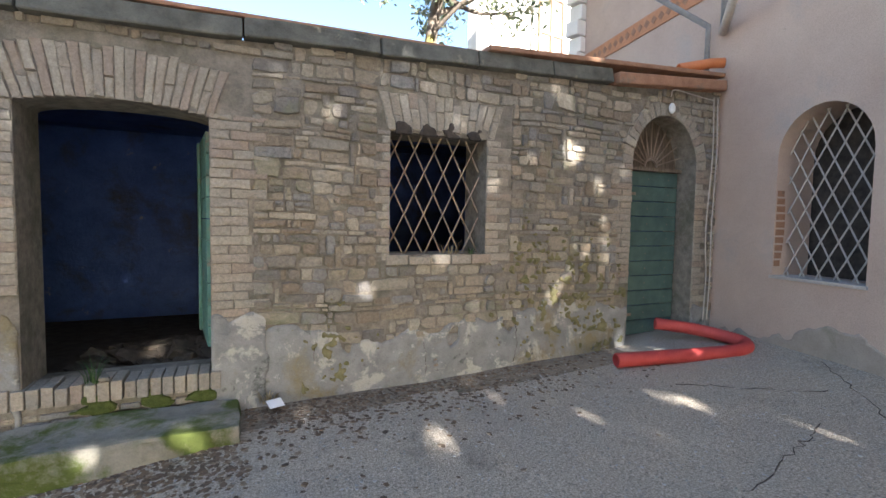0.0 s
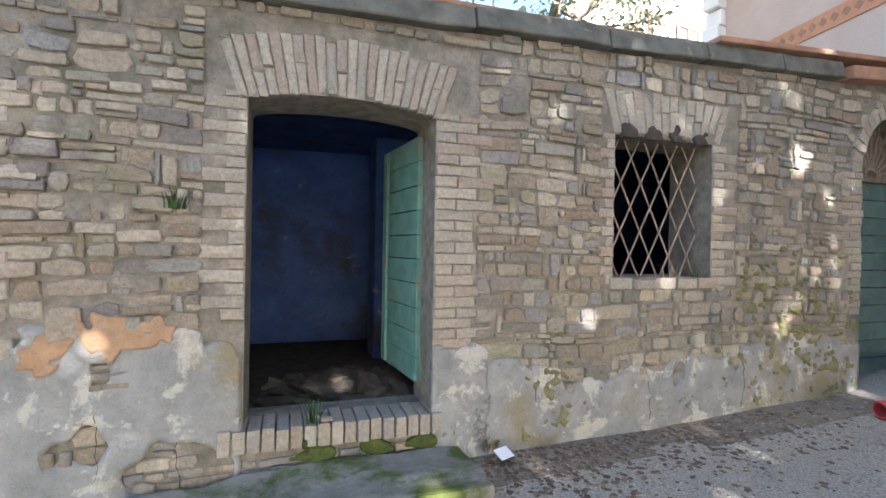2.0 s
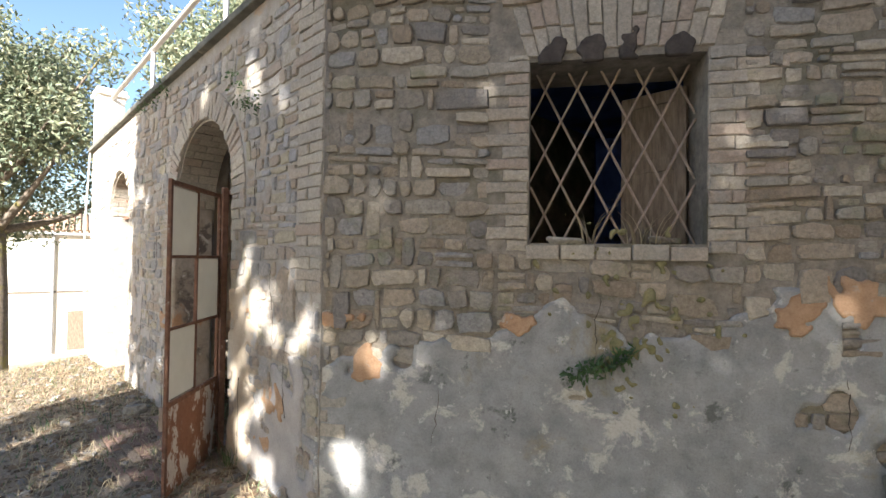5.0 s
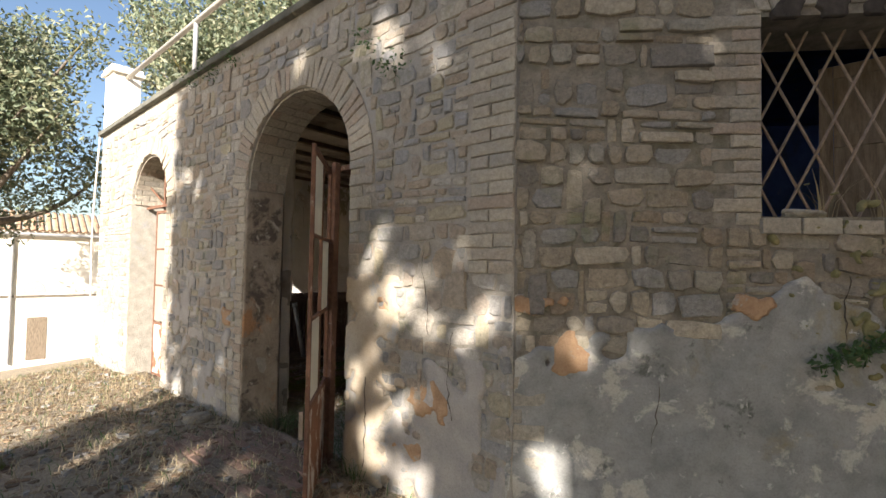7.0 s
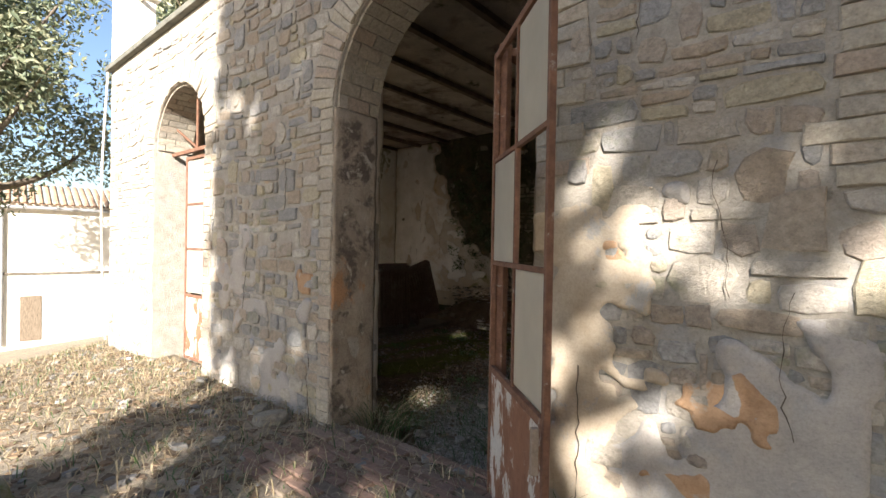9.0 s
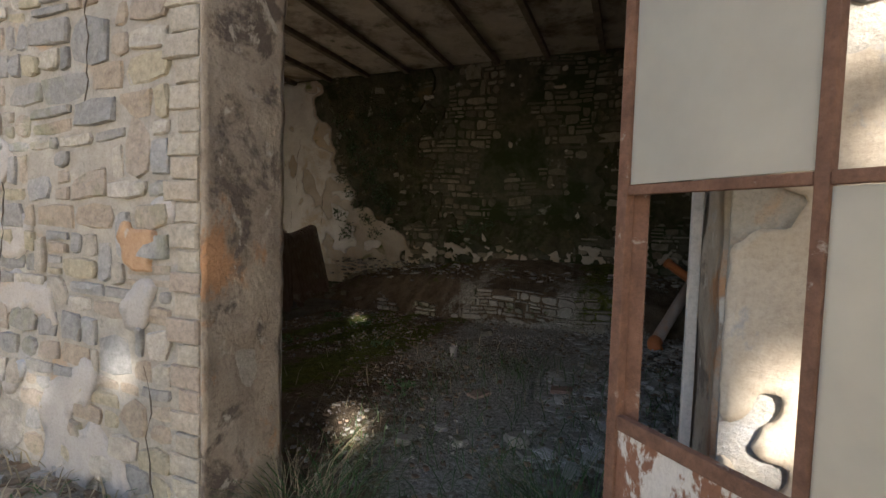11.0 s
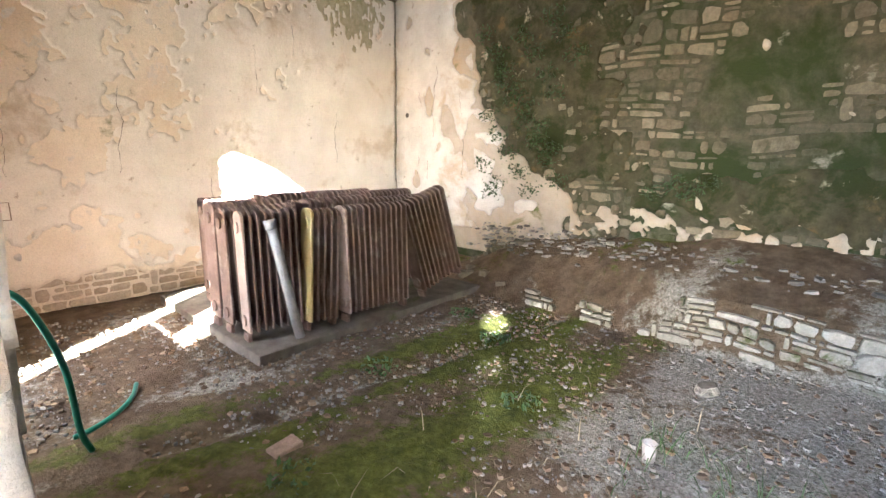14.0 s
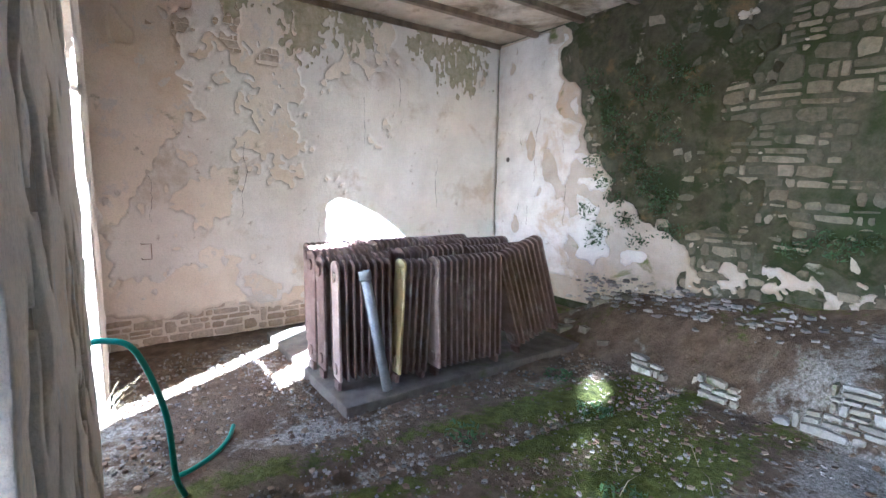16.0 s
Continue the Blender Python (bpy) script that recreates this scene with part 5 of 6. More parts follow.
def room_floor():
    V, F = [], []
    n1, n2 = 200, 145
    moss, stony = [], []
    for j in range(n2 + 1):
        for i in range(n1 + 1):
            s, n = 0.3 + 7.7 * i / n1, 0.05 + 5.57 * j / n2
            bench = 0.0
            face = 4.52 + 0.06 * wobble(s, 0, 0.9, 3.0)
            if n > face:
                bench = min(1.0, (n - face) / float(np.interp(s, [3.4, 4.1], [0.10, 0.55]))) * (0.43 + 0.04 * wobble(s, n, 2.0, 8.0)) + max(0, n - face - 0.1) * 0.32
                bench *= float(np.interp(s, [0.3, 0.9, 1.5, 3.4, 4.4, 5.6, 6.4], [0.35, 0.75, 1, 1, 0.85, 0.62, 0.1]))
            line = s + 0.16 * (n - 2.0) + 0.06 * wobble(s, n, 1.5, 21.0)
            rut = -0.05 * math.exp(-((line - 4.86) / 0.07) ** 2) * (n > 1.2)
            band = max(math.exp(-((line - 5.08) / 0.15) ** 2), math.exp(-((line - 4.66) / 0.12) ** 2) * 0.9, math.exp(-((line - 4.05) / 0.22) ** 2) * 0.75)
            green = 0.30 + 0.5 * band + 0.5 * max(0.0, 1 - math.hypot((s - 4.4) / 1.0, (n - 3.7) / 0.8)) + 0.45 * wobble(s, n, 0.9, 22.0) - 0.35 * float(np.interp(s, [2.7, 3.3], [1, 0])) - 0.6 * max(0.0, s - 5.3)
            if bench > 0.02:
                green = 0.30 + 0.6 * wobble(s, n, 1.3, 23.0)
            moss.append(min(1.0, max(0.0, green)))
            dry = float(np.interp(s - 0.25 * (n - 2.5), [2.9, 3.9], [0.75, 0.12])) + 0.28 * math.exp(-((line - 5.42) / 0.16) ** 2) + 0.38 * math.exp(-((line - 4.86) / 0.06) ** 2) + 0.4 * wobble(s, n, 1.2, 24.0) + 0.25 * (s > 5.4) * (n < 2.0)
            if bench > 0.02:
                dry = 0.24 + 0.55 * wobble(s, n, 1.6, 26.0) + 0.15 * (s < 2.6)
            stony.append(min(1.0, max(0.0, dry)))
            z = FLOOR + bench + rut + 0.03 * wobble(s, n, 1.1, 5.0) + 0.015 * wobble(s, n, 5.0, 6.0) + 0.006 * wobble(s, n, 17.0, 6.0)
            if n < 0.5:
                z -= 0.05
            z += 0.018 * moss[-1] * (1 + wobble(s, n, 8.0, 25.0))
            V.append(room(s, n, z))
    F = [(j * (n1 + 1) + i, j * (n1 + 1) + i + 1, (j + 1) * (n1 + 1) + i + 1, (j + 1) * (n1 + 1) + i) for j in range(n2) for i in range(n1)]
    F = [tuple(reversed(f)) for f in F]
    me = mesh_of("floor", V, F, moss_floor, True)
    for layer, values in (("moss", moss), ("gravel", stony)):
        me.attributes.new(layer, "FLOAT", "POINT").data.foreach_set("value", values)
    tagged(new("floor", me), "earth floor with moss, gravel and fallen plaster", "floor", "", "structure")


room_floor()
ledge_piece = surface("ledge_stone", (0.24, 0.22, 0.18), (0.48, 0.45, 0.40), 10, 0.94, 0.7, 40, 0.02, "object", [(0.34, 0.315, 0.265), (0.40, 0.375, 0.32), (0.22, 0.20, 0.155), (0.28, 0.255, 0.20)], [((0.085, 0.095, 0.04), 4.0, 0.54, 0.64)])
bench_face = thing("ledge", wall_pose(room(0, 4.56), -ALONG, DEEP), "low pale stone course along the back ledge", "ledge", "", "structure")
cells = rubble(-4.9, -1.4, -0.80, -0.36, lambda u, z: wobble(u, z, 3.0, 3.0) < (0.25 if u > -3.5 else -0.02) and z < -0.36 - 0.14 * max(0.0, -u - 2.9), (0.035, 0.11), (0.05, 0.24), 33, 0.07, 0.007, 1.7)
r = random.Random(5)
for o in cells:
    v, f = stone_solid(o, r.uniform(0.02, 0.05), r)
    hung(new("stone", mesh_of("stone", v, f, ledge_piece)), bench_face)

for k, x in enumerate((5.36, 5.43)):
    line = smooth_line([(x, 3.98, 3.1), (x + 0.02, 3.975, 2.4), (x - 0.03 + 0.03 * k, 3.98, 1.5), (x + 0.02, 3.985, 0.9), (x, 3.985, 0.35)], 5)
    part("cable", tube(line, 0.008, 6), pale_bar, None, "old pale cable running down the wall")["category"] = "cable"
part("cable", tube(smooth_line([(4.62, 3.97, 3.02), (4.66, 3.955, 3.1), (5.0, 3.965, 3.08), (5.36, 3.975, 3.06)], 5), 0.008, 6), pale_bar, None, "pale cable under the wall top")["category"] = "cable"
bm = bmesh.new()
bmesh.ops.create_uvsphere(bm, u_segments=14, v_segments=10, radius=0.05)
bmesh.ops.scale(bm, vec=(1, 0.5, 1.25), verts=bm.verts)
part("insulator", bm, paper_white, None, "white ceramic fitting over the small door", pose(4.68, 4.0, 2.90), True)["category"] = "fitting"
part("cable", tube(smooth_line([room(8.02, -0.04, 3.0), room(8.08, -0.08, 1.5), room(8.1, -0.05, 0.0), room(8.05, -0.02, -0.75)], 5), 0.015, 6), pale_bar, None, "cable hanging at the wall's end")["category"] = "cable"

for r3d in (WIN_1, WIN_2):
    for q in (0.12, 0.36, 0.58, 0.86):
        cu = r3d[0] + (r3d[1] - r3d[0]) * q
        ragged_sheet("soot_mark", None, cu - 0.16, cu + 0.16, r3d[3] - 0.02, r3d[3] + 0.26, blob(cu, r3d[3] + 0.02, 0.07, 0.085, 30.0 + cu), 0.024, soot_and_shade, wall_south, 0.012, 0.003, 4.0, "dark soot over the window")

damp_growth = surface("damp_growth", (0.13, 0.125, 0.05), (0.29, 0.25, 0.13), 12, 0.95, 0.6, 40)
for k, (cu, cz, ru, rz) in enumerate([(3.3, 0.75, 0.75, 0.5), (2.9, 1.15, 0.4, 0.3), (3.75, 0.35, 0.4, 0.4), (0.75, 0.35, 0.25, 0.35), (-3.15, 0.75, 0.3, 0.4)]):
    ragged_sheet("damp_growth", None, cu - 1.0, cu + 0.8 if cu < 3.2 else min(cu + 0.8, 4.08), max(0.05, cz - 0.8), cz + 0.8, (lambda f: lambda u, z: 0.45 * f(u, z) + 1.1 * wobble(u, z, 9.0, 220.0) + 1.0 * wobble(u, z, 23.0, 221.0) - 0.62)(blob(cu, cz, ru, rz, 200.0 + k)), 0.036, damp_growth, wall_south, 0.013, 0.006, 5.0, "olive damp growth on the wall")
ragged_sheet("moss_strip", None, -1.1, -0.15, 0.06, 0.24, lambda u, z: 0.035 - abs(z - 0.13) + 0.11 * wobble(u, z, 6.0, 3.0), 0.04, surface("moss", (0.05, 0.07, 0.015), (0.12, 0.14, 0.035), 20, 0.95, 0.9, 60), wall_south, 0.015, 0.02, 5.0, "green moss under the threshold")
# a solid disc; the hole's shaded depth is only its dark colour
hole = part("wall_hole", tube([(0, -0.035, 0), (0, 0.0, 0)], 0.035, 12), soot_and_shade, None, "", BACK @ pose(-7.72, 0, 1.24))
tagged(hole, "dark round hole in the plaster", "hole", "", "structure")
hook = part("wire_hook", tube([(1.0, -0.03, 0.25), (1.0, -0.12, 0.25), (1.08, -0.12, 0.25), (1.08, -0.12, 0.10), (1.0, -0.12, 0.10), (1.0, -0.03, 0.10)], 0.005, 6), bar_iron, None, "rusty wire hook on the cream wall", LEFT)
hook["category"] = "hook"

surround("reddish bricks showing at the foot of the corner", jamb_cells(-5.10, 1, -0.30, 0.32, 0.085, 51, (0.06, 0.20), False), SOUTH, 52, brick_piece, (0.018, 0.032))
for k, (cu, cz, ru, rz) in enumerate([(-0.55, 0.02, 0.16, 0.11), (-1.0, 0.55, 0.09, 0.12), (-0.75, -0.35, 0.12, 0.08), (-3.35, 0.35, 0.10, 0.08)]):
    ragged_sheet("orange_patch", None, cu - 0.4, cu + 0.4, cz - 0.3, cz + 0.3, blob(cu, cz, ru, rz, 70.0 + k), 0.016, orange_plaster, wall_arched, 0.016, 0.006, 3.0, "exposed orange undercoat")

# ---- radiators ----


def radiator_meshes():
    """One column section of a cast-iron radiator: rounded flat fin with top and bottom hubs."""
    bm = bmesh.new()
    box(bm, -0.011, 0.011, -0.09, 0.09, 0.07, 0.88, 0.008)
    for z in (0.15, 0.80):
        made = bmesh.ops.create_cone(bm, cap_ends=True, segments=10, radius1=0.04, radius2=0.04, depth=0.052)["verts"]
        bmesh.ops.transform(bm, matrix=pose(0, 0, z, 0, 90, 0), verts=made)
    made = bmesh.ops.create_cone(bm, cap_ends=True, segments=10, radius1=0.09, radius2=0.09, depth=0.022)["verts"]
    bmesh.ops.transform(bm, matrix=pose(0, 0, 0.86, 0, 90, 0) @ Matrix.Diagonal((0.55, 1, 1, 1)), verts=made)
    me = bpy.data.meshes.new("section")
    bmesh.ops.recalc_face_normals(bm, faces=bm.faces)
    bm.to_mesh(me)
    bm.free()
    return me


SECTION = radiator_meshes()
SECTIONS = {}
for key, mat in (("brown", cast_iron), ("yellow", yellow_iron), ("pink", pink_iron)):
    SECTIONS[key] = SECTION.copy()
    SECTIONS[key].materials.append(mat)


def radiator(m, count, label, end="brown", body="brown", height=1.0):
    t = thing("radiator", m, label, "radiator", "stacked radiators")
    for i in range(count):
        ob = hung(new("section", SECTIONS[end if i == 0 else body]), t, pose(0.058 * i + 0.029, 0, 0) @ Matrix.Diagonal((1, 1, 1.1 * height, 1)))
    for i in (0, count - 1):
        part("foot", a_box(0.058 * i + 0.012, 0.058 * i + 0.044, -0.05, 0.05, 0.0, 0.07, 0.006), SECTIONS[body].materials[0], t)
    return t


TOP = FLOOR + 0.077
slab = part("plinth", a_box(-7.6, -5.53, 2.05, 4.62, -0.02, 0.075, 0.015), concrete, None, "rough concrete slab under the stacked radiators", wall_pose(room(0, 0, FLOOR), -ALONG, DEEP))
tagged(slab, "", "plinth", "", "structure")
base = wall_pose(room(0, 0, TOP), DEEP, ALONG)   # x runs inwards along n, y along s
r = random.Random(4)
front = [(2.10, 5.86, 8, "pink", 0, -7), (2.54, 5.75, 5, "yellow", -4, -5), (2.88, 5.68, 12, "pink", 0, -3), (3.84, 5.69, 10, "brown", 17, -3)]
for n, s, c, end, tilt, turn in front:
    radiator(base @ pose(n, s, 0, -2, -tilt, turn), c, "brown cast-iron radiator standing on end in a stack" if end != "yellow" else "cast-iron radiator with a yellow end section", end)
for row in range(5):
    s = 6.14 + row * 0.235
    for n, c in ((2.10 + max(0.0, 0.33 * (s - 6.4)) + r.uniform(-0.02, 0.02), 11), (2.82 + r.uniform(-0.03, 0.03), 12), (3.56 + r.uniform(-0.02, 0.03), 13)):
        radiator(base @ pose(n, s, 0, r.uniform(-2, 2), 0, r.uniform(-2, 2)), c, "brown cast-iron radiator standing in a stack", "brown", "brown", r.uniform(0.97, 1.05))
p0, p1 = Vector(room(5.60, 2.42, TOP + 0.02)), Vector(room(5.70, 2.28, TOP + 0.94))
pole = thing("iron_pipe", Matrix.Translation(p0), "grey rusty iron pipe leaning on the radiators", "pipe")
part("shaft", tube([(0, 0, 0), p1 - p0], 0.038, 14, hollow=0.8), grey_metal, pole, smooth=True)
part("collar", tube([(p1 - p0) * 0.93, (p1 - p0) * 1.0], 0.047, 14, hollow=0.85), grey_metal, pole, smooth=True)

# ---- hose in the room ----
part("garden_hose", tube(smooth_line([room(5.14, 0.62, 0.13), room(5.12, 0.72, 0.14), room(5.08, 0.83, 0.08), room(5.1, 0.93, -0.25), room(5.15, 0.96, -0.62), room(5.2, 1.0, -0.775)], 10), 0.014, 10), green_rubber, None, "green garden hose trailing from the gate to the floor", smooth=True)["category"] = "hose"

part("garden_hose", tube(smooth_line([room(5.40, 0.96, -0.775), room(5.42, 1.06, -0.77), room(5.52, 1.2, -0.768), room(5.66, 1.3, -0.77), room(5.82, 1.36, -0.775)], 8), 0.014, 10), green_rubber, None, "end of a green hose lying on the floor", smooth=True)["category"] = "hose"

# ---- pipes in the corner ----


def plain_pipe(a, b, radius, material, label, elbow=None):
    t = thing("drain_pipe", Matrix.Translation(a), label, "pipe")
    way = Vector(b) - Vector(a)
    part("tube", tube([(0, 0, 0), way], radius, 16, hollow=0.9), material, t, smooth=True)
    part("socket", tube([way * 0.93, way], radius * 1.16, 16, hollow=0.9), material, t, smooth=True)
    if elbow:
        part("elbow", tube(smooth_line([(0, 0, 0.0), -way.normalized() * 0.06, -way.normalized() * 0.10 + Vector(elbow)], 4), radius * 1.12, 16, hollow=0.9), orange_plastic, t, smooth=True)
    return t


plain_pipe(room(1.30, 4.15, FLOOR + 0.09), room(0.78, 5.35, -0.02), 0.062, dusty_plastic, "dusty orange drain pipe leaning in the corner", (0.03, -0.03, -0.05))
plain_pipe(room(0.72, 4.45, FLOOR + 0.07), room(0.62, 5.3, -0.16), 0.07, blue_plastic, "blue plastic pipe leaning in the corner")
plain_pipe(room(0.75, 5.2, -0.25), room(1.15, 5.48, 0.04), 0.055, orange_plastic, "short orange drain pipe on the ledge")
plain_pipe(room(0.42, 4.9, -0.32), room(0.6, 5.45, -0.02), 0.05, dusty_plastic, "brown drain pipe end in the corner")
plain_pipe(room(1.85, 5.2, -0.20), room(1.55, 5.28, -0.17), 0.06, dusty_plastic, "short orange pipe elbow lying on the ledge")

# ---- the gates ----


def gate(hinge, free, z0, z1, rows, pattern, label, panel=0.73):
    """A steel leaf of panes over a sheet panel; from hinge to free edge in room measures."""
    a, b = room(*hinge), room(*free)
    way = (b - a).normalized()
    width = (b - a).length
    m = wall_pose((a.x, a.y, z0), way, Vector((-way.y, way.x, 0)))
    t = thing("gate_leaf", m, label, "gate")
    h = z1 - z0
    for x0, x1 in ((0, 0.030), (width - 0.030, width)):
        part("stile", a_box(x0, x1, -0.013, 0.013, 0, h, 0.004), rust, t)
    part("mullion", a_box(width / 2 - 0.011, width / 2 + 0.011, -0.012, 0.012, panel + 0.02, h - 0.04, 0.003), rust, t)
    for z in (0.0, panel - 0.02, h - 0.04):
        part("rail", a_box(0.031, width - 0.031, -0.012, 0.012, z, z + 0.035, 0.004), rust, t)
    part("sheet", a_box(0.031, width - 0.031, -0.004, 0.004, 0.036, panel - 0.021), rust_sheet, t, "sheet panel with peeling white paint")
    step = (h - 0.04 - panel - 0.02) / rows
    for i in range(1, rows):
        z = panel + 0.02 + step * i
        for x0, x1 in ((0.031, width / 2 - 0.012), (width / 2 + 0.012, width - 0.031)):
            part("bar", a_box(x0, x1, -0.011, 0.011, z - 0.011, z + 0.011, 0.003), rust, t)
    for i in range(rows):
        for k in range(2):
            if pattern[i][k]:
                x0, x1 = ((0.031, width / 2 - 0.012), (width / 2 + 0.012, width - 0.031))[k]
                z = panel + 0.02 + step * i
                part("pane", a_box(x0, x1, -0.003, 0.003, z + 0.014, z + step - 0.014), frosted_pane, t, "dusty frosted pane")
    part("handle", a_box(width - 0.04, width - 0.015, -0.05, -0.023, 0.55, 0.72, 0.004), bar_iron, t)
    return t


gate((1.635, -0.02), (1.02, -0.60), -0.72, 1.665, 3, [(0, 1), (1, 0), (0, 1)], "rusty steel gate leaf with frosted panes, swung open outwards")
fixed = thing("steel_doorframe", ARCHED, "narrow fixed steel frame beside the gate", "gate frame")
part("post", a_box(-1.62, -1.57, -0.02, 0.03, -0.8, 1.72, 0.004), rust, fixed)
part("post", a_box(-1.445, -1.415, 0.31, 0.345, -0.8, 1.72, 0.004), pale_bar, fixed)
part("rail", a_box(-1.62, -1.415, 0.035, 0.29, 1.66, 1.70, 0.003), rust, fixed)
gate((5.10, 0.22), (6.00, 0.20), -0.70, 1.62, 3, [(0, 1), (0, 1), (0, 1)], "closed rusty gate leaf with dusty panes")
arch2 = thing("steel_doorframe", ARCHED, "steel frame in the small arch", "gate frame")
part("transom", a_box(-6.38, -5.1, 0.18, 0.22, 1.66, 1.70, 0.003), rust, arch2)
for d in (0.5, 0.85):
    part("bar", tube([(-5.74, 0.2, 1.7), (-5.74 + 0.6 * math.cos(math.pi * d), 0.2, 1.7 + 0.6 * math.sin(math.pi * d))], 0.015, 6), rust, arch2)

# ---- far house and trees ----
far = thing("house", wall_pose((-28.4, 20.4, -4.3), (0.656, 0.755, 0), (-0.755, 0.656, 0)), "white farmhouse with a tiled roof in full sun", "house")
part("wall", a_box(-14, 9.5, 0, 5, -1.5, 6.6), white_plaster, far)
door = part("door", a_box(1.12, 1.86, -0.03, 0.06, 0.3, 2.35), old_wood, far, "brown plank door")
bm = bmesh.new()
bm.faces.new([bm.verts.new((1.35 + 0.43 * math.cos(math.pi * k / 12), -0.02, 3.5 + 0.66 * math.sin(math.pi * k / 12))) for k in range(13)])
grown = bmesh.ops.extrude_face_region(bm, geom=bm.faces[:])
bmesh.ops.translate(bm, vec=(0, 0.08, 0), verts=[v for v in grown["geom"] if isinstance(v, bmesh.types.BMVert)])
part("window", bm, grey_metal, far, "half-round window")
part("window", a_box(6.0, 6.9, -0.02, 0.05, 3.4, 4.6), old_wood, far, "small shuttered window")
part("string_course", a_box(-14, 5.5, -0.07, 0.0, 3.32, 3.42), concrete, far)
part("gutter", tube([(-14, -0.25, 6.35), (5.6, -0.25, 6.35)], 0.08, 8), grey_metal, far)
part("downpipe", tube([(0.5, -0.1, 6.3), (0.5, -0.1, 0.2)], 0.06, 8), grey_metal, far)
V, F = [], []
for i in range(84):
    x = -14 + i * 0.28
    for k in range(9):
        q = len(V)
        y0, z0 = -0.35 + k * 0.33, 6.5 + k * 0.12
        for yy, zz in ((y0, z0), (y0 + 0.36, z0 + 0.15)):
            V += [(x, yy, zz), (x + 0.07, yy, zz + 0.07), (x + 0.17, yy, zz + 0.07), (x + 0.24, yy, zz)]
        F += [(q, q + 1, q + 5, q + 4), (q + 1, q + 2, q + 6, q + 5), (q + 2, q + 3, q + 7, q + 6), (q, q + 4, q + 7, q + 3)]
roof = hung(new("roof", mesh_of("roof", V, F, roof_tile)), far)
roof["label"] = "terracotta pantile roof"

OAK = "evergreen oak with a dense green crown and mossy limbs"
for x, y, z, h, cr, n, seed in ((-15.0, 17.8, -1.5, 14, 6.0, 20000, 1), (-12.5, 17.0, -0.5, 12, 5.5, 15000, 2), (-21.5, 13.6, -3.4, 14, 6.0, 18000, 3), (-9.0, 20.0, 0.0, 13, 6.0, 12000, 4), (-19, 24, -3.2, 17, 7.5, 15000, 5), (-23, 31, -4.4, 16, 7.0, 9000, 6)):
    tree(pose(x, y, z, 0, 0, seed * 70), h, cr, 72, int(n * 2.2), 0.095, seed, OAK, (0.6, -0.8), 0.42, 0.5, 0.95, 0.0)
# the branch that hangs over the roof
tree(pose(3.8, 9.8, 4.4), 6.0, 3.0, 34, 6000, 0.085, 9, "leafy oak behind the roof with drooping twigs", (0.4, -2.2), 0.16, 0.3, 0.6)
# unseen trees added behind the camera, whose shade falls on the walls
SHADE_OAK = "unseen oak added behind the camera to shade the walls"
DROP = math.tan(radians(SUN_ELEVATION))
# x range, height range on the walls, share of sun the crowns are cut for
SUN_SHARE = [((-99, -9.2), (-99, 99), 0.97), ((-9.2, -5.6), (-99, -0.8), 0.34), ((-7.98, -7.3), (-0.8, 1.5), 0.0), ((-9.2, -7.7), (-0.8, 99), 0.11), ((-7.7, -6.3), (-99, 99), 0.08), ((-6.3, -5.15), (-99, 1.25), 0.44), ((-6.3, -5.15), (1.25, 99), 0.22),
        ((-5.15, -4.65), (-99, 0.7), 0.42), ((-5.15, -4.65), (0.7, 99), -0.15), ((-4.65, 1.9), (-99, 0.0), 0.02), ((-4.65, 0.6), (0.0, 99), -0.2), ((0.6, 1.9), (0.0, 99), -0.02), ((1.9, 3.2), (-99, 99), 0.02), ((3.2, 99), (-99, 99), -0.01)]


def cut_for_sun(x, y, z):
    """Whether a leaf here is left out, to let the set share of sun through."""
    face = WALL_Y + max(0.0, -5.14 - x) * 0.65
    h = z - DROP * (face - y)
    share = next(k for (a, b), (c, d), k in SUN_SHARE if a <= x < b and c <= h < d)
    v = noise.noise((x * 3.2, h * 2.9, 3.7)) + 0.6 * noise.noise((x * 7.0, h * 6.6, 9.1))
    return v > 0.62 * (1 - 2 * share) - 0.08


def shade_tree(x, y, height, crown, leaves, seed):
    g = ground_height(x, y)
    root = tree(pose(x, y, g, 0, 0, seed * 50), height, crown, 56, 40, 0.16, seed, SHADE_OAK, (0.2, 0.2), 0.2, 0.35)
    r = random.Random(seed)
    V, F = [], []
    for _ in range(leaves):
        a, q, up = r.uniform(0, 2 * math.pi), math.sqrt(r.random()), r.random()
        k = crown * (0.75 + 0.5 * noise.noise((math.cos(a) * 1.5, math.sin(a) * 1.5, up * 4 + seed)))
        c = Vector((x + k * q * math.cos(a), y + 0.7 * k * q * math.sin(a), g + 2.6 + (height - 2.6) * up))
        if cut_for_sun(*c):
            continue
        i = len(V)
        e = Euler((r.uniform(-3, 3), r.uniform(-3, 3), r.uniform(-3, 3))).to_matrix()
        s = 0.15 * r.uniform(0.7, 1.4)
        V += [c + e @ Vector(v) * s for v in ((-1, 0, 0), (0, 0.45, 0.12), (1, 0, 0), (0, -0.45, 0.12))]
        F.append((i, i + 1, i + 2, i + 3))
    inverse = root.matrix_basis.inverted()
    hung(new("foliage", mesh_of("foliage", [inverse @ v for v in V], F, oak_leaf)), root)


